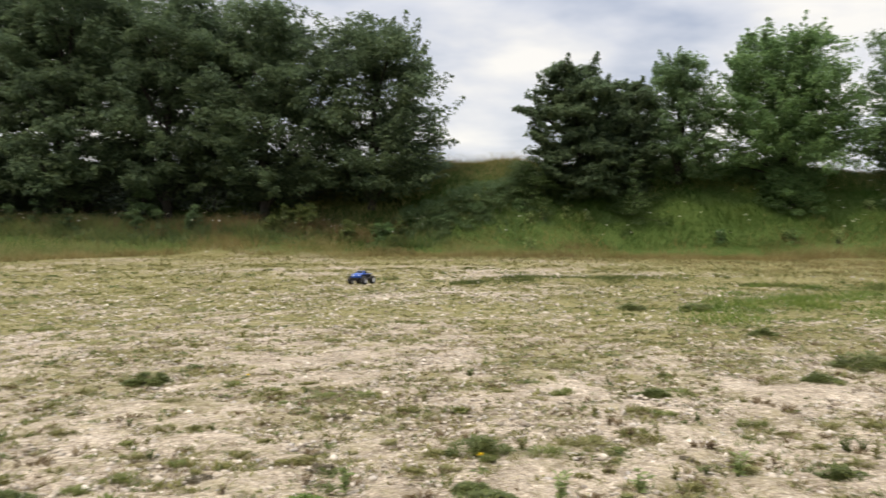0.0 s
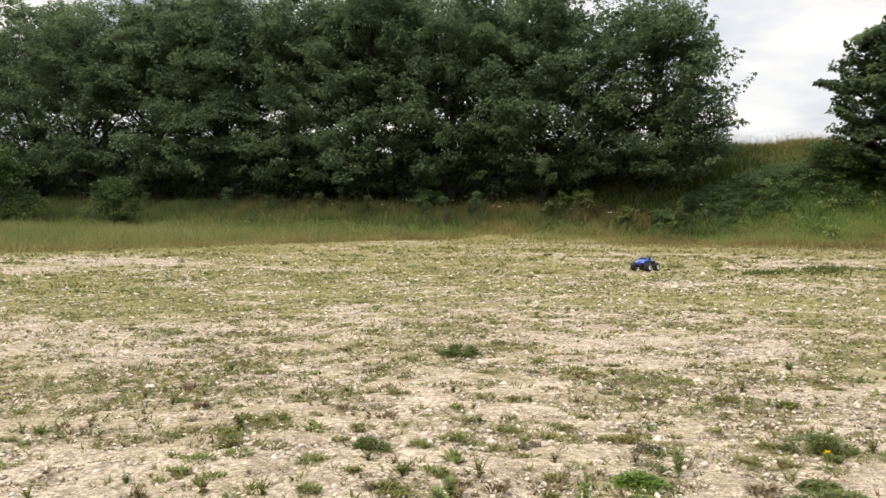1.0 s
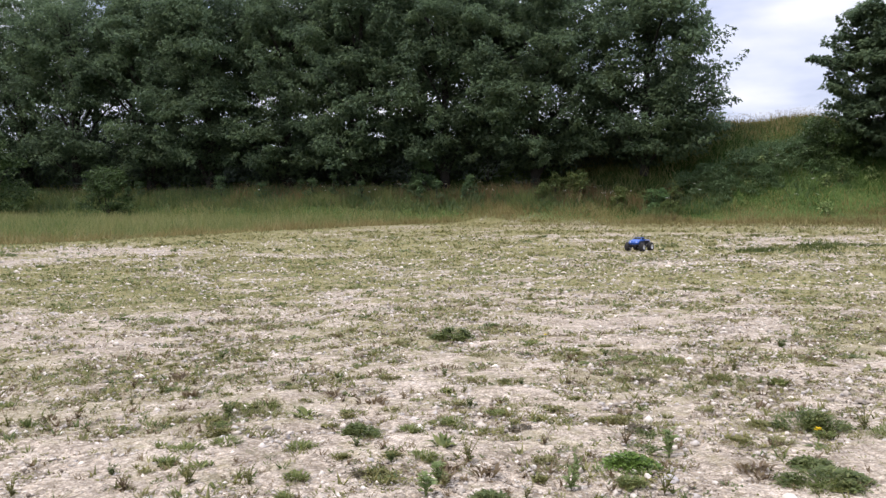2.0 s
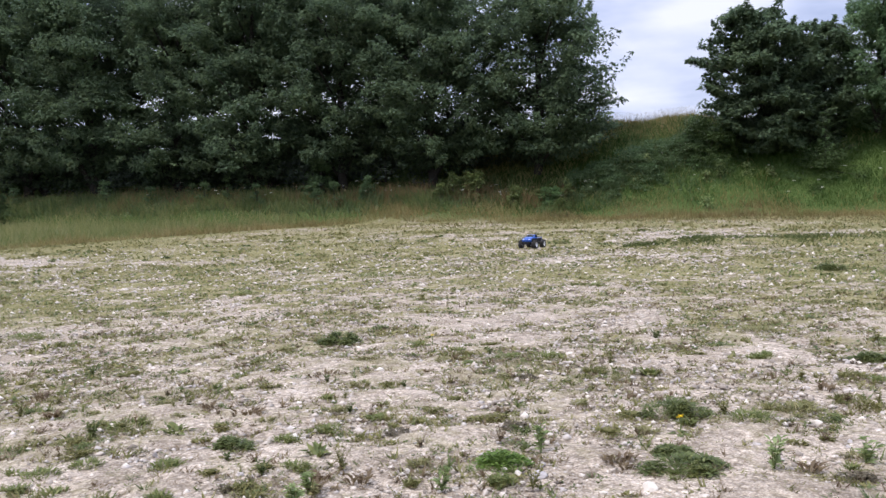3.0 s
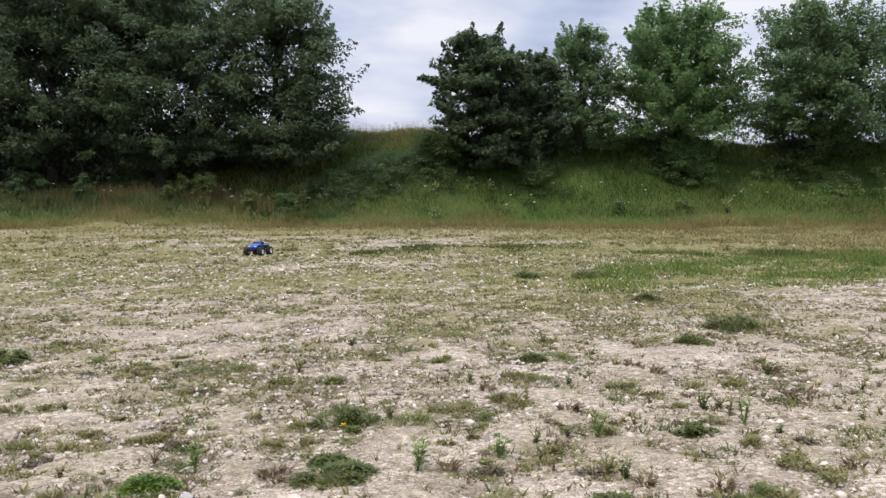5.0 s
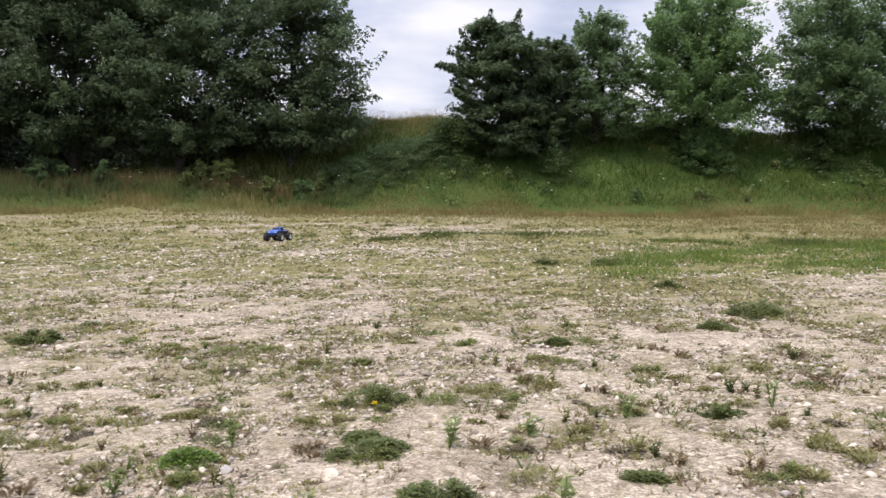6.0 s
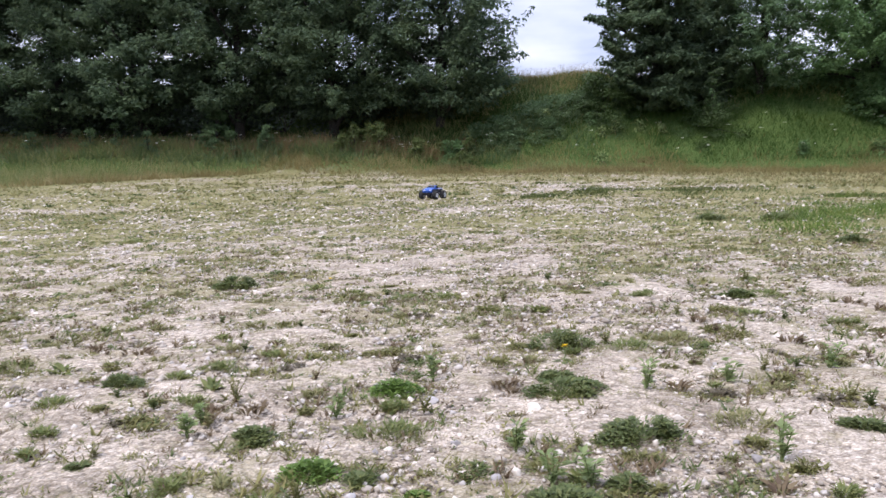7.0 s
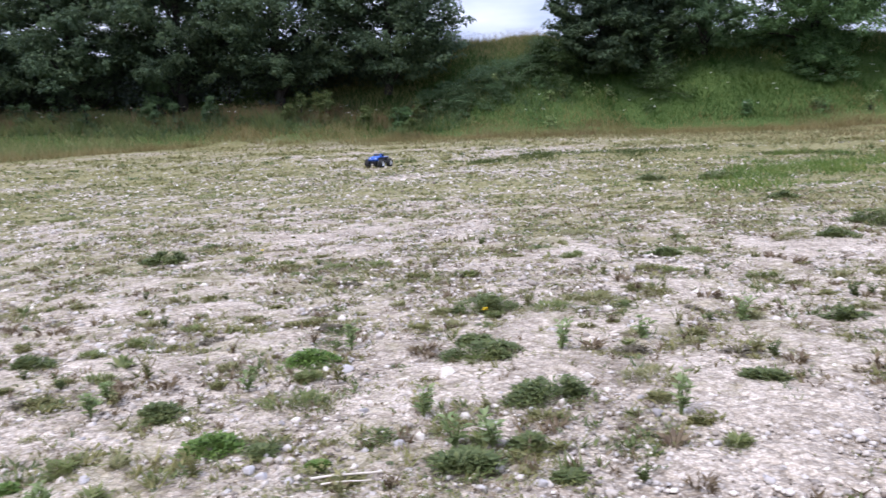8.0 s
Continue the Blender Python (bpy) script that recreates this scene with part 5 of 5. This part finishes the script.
def stone(x, y, r, seed, mat, label):
    rng = np.random.default_rng(seed)
    bm = bmesh.new()
    bmesh.ops.create_icosphere(bm, subdivisions=3, radius=1)
    off = Vector(rng.uniform(-50, 50, 3))
    s = Vector((rng.uniform(0.95, 1.3), rng.uniform(0.8, 1.05), rng.uniform(0.6, 0.85)))
    for v in bm.verts:
        f = 1 + 0.28 * noise.noise(v.co * 0.9 + off) + 0.12 * noise.noise(v.co * 2.3 + off)
        v.co = Vector((v.co.x * s.x, v.co.y * s.y, v.co.z * s.z)) * (f * r)
    for way in rng.normal(size=(13, 3)):
        way = Vector(way).normalized()
        for v in bm.verts:
            over = v.co.dot(way) - r * 0.54
            if over > 0:
                v.co -= way * over * 0.9
    ob = part("stone", bm, mat, smooth=True)
    ob.location, ob.rotation_euler = (x, y, float(land(x, y)) + r * 0.12), (0, 0, rng.uniform(0, 6))
    return tagged(ob, label, "stone", "larger stones on the gravel")


PALE = [(-1.39, 3.01, 0.024), (-0.96, 1.78, 0.018), (-0.78, 1.7, 0.014), (-0.41, 1.9, 0.014), (-0.47, 2.67, 0.017), (-0.42, 2.64, 0.018), (-0.76, 2.21, 0.02), (-2.21, 2.91, 0.019), (-1.45, 2.38, 0.015), (-1.32, 2.3, 0.012), (-1.55, 1.95, 0.015), (-1.27, 1.98, 0.011), (-0.62, 1.89, 0.009),
        (0.01, 2.51, 0.027), (0.07, 2.12, 0.022), (0.46, 2.41, 0.023), (-0.05, 2.0, 0.019), (-0.13, 2.47, 0.017), (0.24, 2.43, 0.015), (0.69, 3.28, 0.025), (0.47, 3.18, 0.02)]
GREY = [(-0.88, 1.83, 0.023), (-0.47, 1.84, 0.021), (-0.43, 1.81, 0.018), (-0.86, 2.95, 0.016), (-1.02, 2.1, 0.018), (-0.23, 2.21, 0.018), (-0.1, 1.96, 0.019), (0.15, 1.79, 0.019), (0.6, 2.08, 0.02), (0.18, 2.29, 0.016), (0.58, 2.2, 0.016), (-0.35, 2.63, 0.027)]
for i, (x, y, r) in enumerate(PALE):
    stone(x, y, r, 600 + i, WHITE_STONE, "rounded white chalk stone lying on the gravel")
for i, (x, y, r) in enumerate(GREY):
    stone(x, y, r, 640 + i, GREY_STONE, "grey flint stone lying on the gravel")


def dandelion(x, y, seed):
    rng = np.random.default_rng(seed)
    root = new("dandelion")
    root.location = (x, y, float(land(x, y)) - 0.003)
    tagged(root, "yellow dandelion flower on a short stem in gravel", "flower", "dandelions")
    h = 0.07
    V, F = tube([(0, 0, 0), (0.006, 0, h * 0.5), (0.004, 0.004, h)], [0.003, 0.0025, 0.002], 6)
    raw("stem", V, F, STEM, root, True)
    n = 40
    a = rng.uniform(0, 2 * np.pi, n)
    P = np.tile(np.array([[0.004, 0.004, h]]), (n, 1))
    V, F = leaf_mesh(P, np.stack([np.cos(a), np.sin(a), rng.uniform(0.1, 1.2, n)], axis=-1), 0.017, 0.005, rng, 0.1, 0.05, 0.6)
    raw("petals", V, F, YELLOW, root)
    a = rng.uniform(0, 2 * np.pi, 12)
    V, F = leaf_mesh(np.zeros((12, 3)), np.stack([np.cos(a), np.sin(a), np.full(12, 0.35)], axis=-1), 0.06, 0.014, rng, 0.2, 0.1, 0.7)
    raw("leaves", V, F, WEED, root)
    return root


YELLOW = leafy("yellow_petal", [(0.1, (0.55, 0.40, 0.02)), (0.9, (0.75, 0.55, 0.04))])
dandelion(-1.30, 5.15, 701)
dandelion(0.155, 3.12, 702)


def dry_stem(x0, y0, x1, y1, thick):
    """A bleached stalk lying on the ground."""
    q = np.linspace(0, 1, 6)
    x, y = x0 + (x1 - x0) * q, y0 + (y1 - y0) * q + 0.004 * np.sin(q * 5)
    V, F = tube(np.stack([x, y, land(x, y) + thick + 0.006], axis=-1), thick * np.linspace(1, 0.6, 6), 6)
    return tagged(raw("dry_stalk", V, F, DRY, None, True), "bleached dry plant stalk lying on the gravel", "stalk")


DRY = plain("bleached_stalk", (0.5, 0.44, 0.36), 0.8, 0, 0.2, 60)
dry_stem(-0.30, 1.765, -0.13, 1.79, 0.004)
dry_stem(-0.27, 1.735, -0.15, 1.75, 0.003)


# small weeds and stones near by, each a thing of its own
def weed_form(seed, mat, leaves, length, width, rise, spread):
    """The mesh of one small upright weed."""
    ob = plant("small_weed", 0.0, 0.0, spread, seed, mat, "small weed with narrow leaves on the gravel", leaves, length, width, rise, 0.15, "small weeds on the gravel")
    return ob


def sprig_form(seed, mat, stems, tall, leaves, length):
    """The mesh of one thin weed: a few leaning stems set with small leaves."""
    rng = np.random.default_rng(seed)
    Vs, Fs, count = [], [], 0
    for k in range(stems):
        a, h = 2 * np.pi * (k + rng.random()) / stems, tall * rng.uniform(0.6, 1.1)
        lean = rng.uniform(0.15, 0.6) * np.array([math.cos(a), math.sin(a)])
        q = np.linspace(0, 1, 4)
        line = np.stack([lean[0] * h * q ** 1.4, lean[1] * h * q ** 1.4, h * q], axis=-1)
        V, F = tube(line, np.linspace(0.0022, 0.001, 4), 3)
        Vs.append(V); Fs.append(F + count); count += len(V)
        f, b = rng.uniform(0.1, 1.0, leaves), rng.uniform(0, 2 * np.pi, leaves)
        P = np.stack([np.interp(f, q, line[:, c]) for c in range(3)], axis=-1)
        L = length * rng.uniform(0.6, 1.2, leaves) * (1.15 - 0.5 * f)
        V, F = leaf_mesh(P, np.stack([np.cos(b), np.sin(b), rng.uniform(0.2, 1.1, leaves)], axis=-1), L, L * 0.36, rng, 0.2, 0.1, 0.6)
        Vs.append(V); Fs.append(F + count); count += len(V)
    return tagged(raw("small_weed", np.vstack(Vs), np.vstack(Fs), mat), "small weed with narrow leaves on the gravel", "weed", "small weeds on the gravel")


SMALL = [weed_form(801, OLIVE, 90, 0.030, 0.2, 1.3, 0.08), weed_form(802, OLIVE, 260, 0.016, 0.34, 0.8, 0.13), weed_form(803, LUSH, 70, 0.038, 0.15, 1.4, 0.07),
         weed_form(804, WEED, 300, 0.016, 0.34, 0.8, 0.14), weed_form(805, REDDISH, 40, 0.036, 0.18, 1.6, 0.06), weed_form(806, TURF, 180, 0.026, 0.12, 1.0, 0.13),
         sprig_form(807, OLIVE, 5, 0.07, 11, 0.022), sprig_form(808, REDDISH, 4, 0.055, 8, 0.02), sprig_form(809, WEED, 6, 0.06, 12, 0.024), sprig_form(810, TURF, 4, 0.08, 9, 0.026)]
WORDS = ["olive green upright", "low matted olive", "fresh green upright", "low matted green", "reddish brown upright", "grassy yellow-green", "thin-stemmed olive", "thin-stemmed reddish", "bushy green", "thin-stemmed yellowish"]
rng = np.random.default_rng(811)
wx, wy, _ = wedge(620, 1.4, 5.4, rng, 1.2)
chosen = [i for i in range(620) if rng.random() < 1.7 * turf_cover(wx[i], wy[i])][:240]
for n, i in enumerate(chosen):
    k = int(rng.integers(len(SMALL)))
    m = pose(wx[i], wy[i], float(land(wx[i], wy[i])) - 0.003, 0, 0, rng.uniform(0, 360)) @ Matrix.Scale(rng.uniform(0.7, 1.35), 4)
    ob = copy_thing(SMALL[k], m)
    ob.matrix_basis = m
    tagged(ob, WORDS[k] + " small weed growing in the gravel")
for k, ob in enumerate(SMALL):
    ob.location = (-1.8 + 0.45 * k, 2.95 + 0.16 * (k % 3), float(land(-1.8 + 0.45 * k, 2.95 + 0.16 * (k % 3))) - 0.003)
    tagged(ob, WORDS[k] + " small weed growing in the gravel")

LUMPS = [stone(-0.7 + 0.24 * k, 2.02 + 0.13 * (k % 3), 0.014, 830 + k, (STONE, GREY_STONE, STONE)[k % 3], "small angular stone lying on the gravel") for k in range(8)]
sx, sy, _ = wedge(80, 1.4, 4.2, rng, 1.5)
for i in range(80):
    m = pose(sx[i], sy[i], float(land(sx[i], sy[i])) + 0.003, rng.uniform(-25, 25), rng.uniform(-25, 25), rng.uniform(0, 360)) @ Matrix.Scale(rng.uniform(0.5, 1.25), 4)
    ob = copy_thing(LUMPS[int(rng.integers(8))], m)
    ob.matrix_basis = m
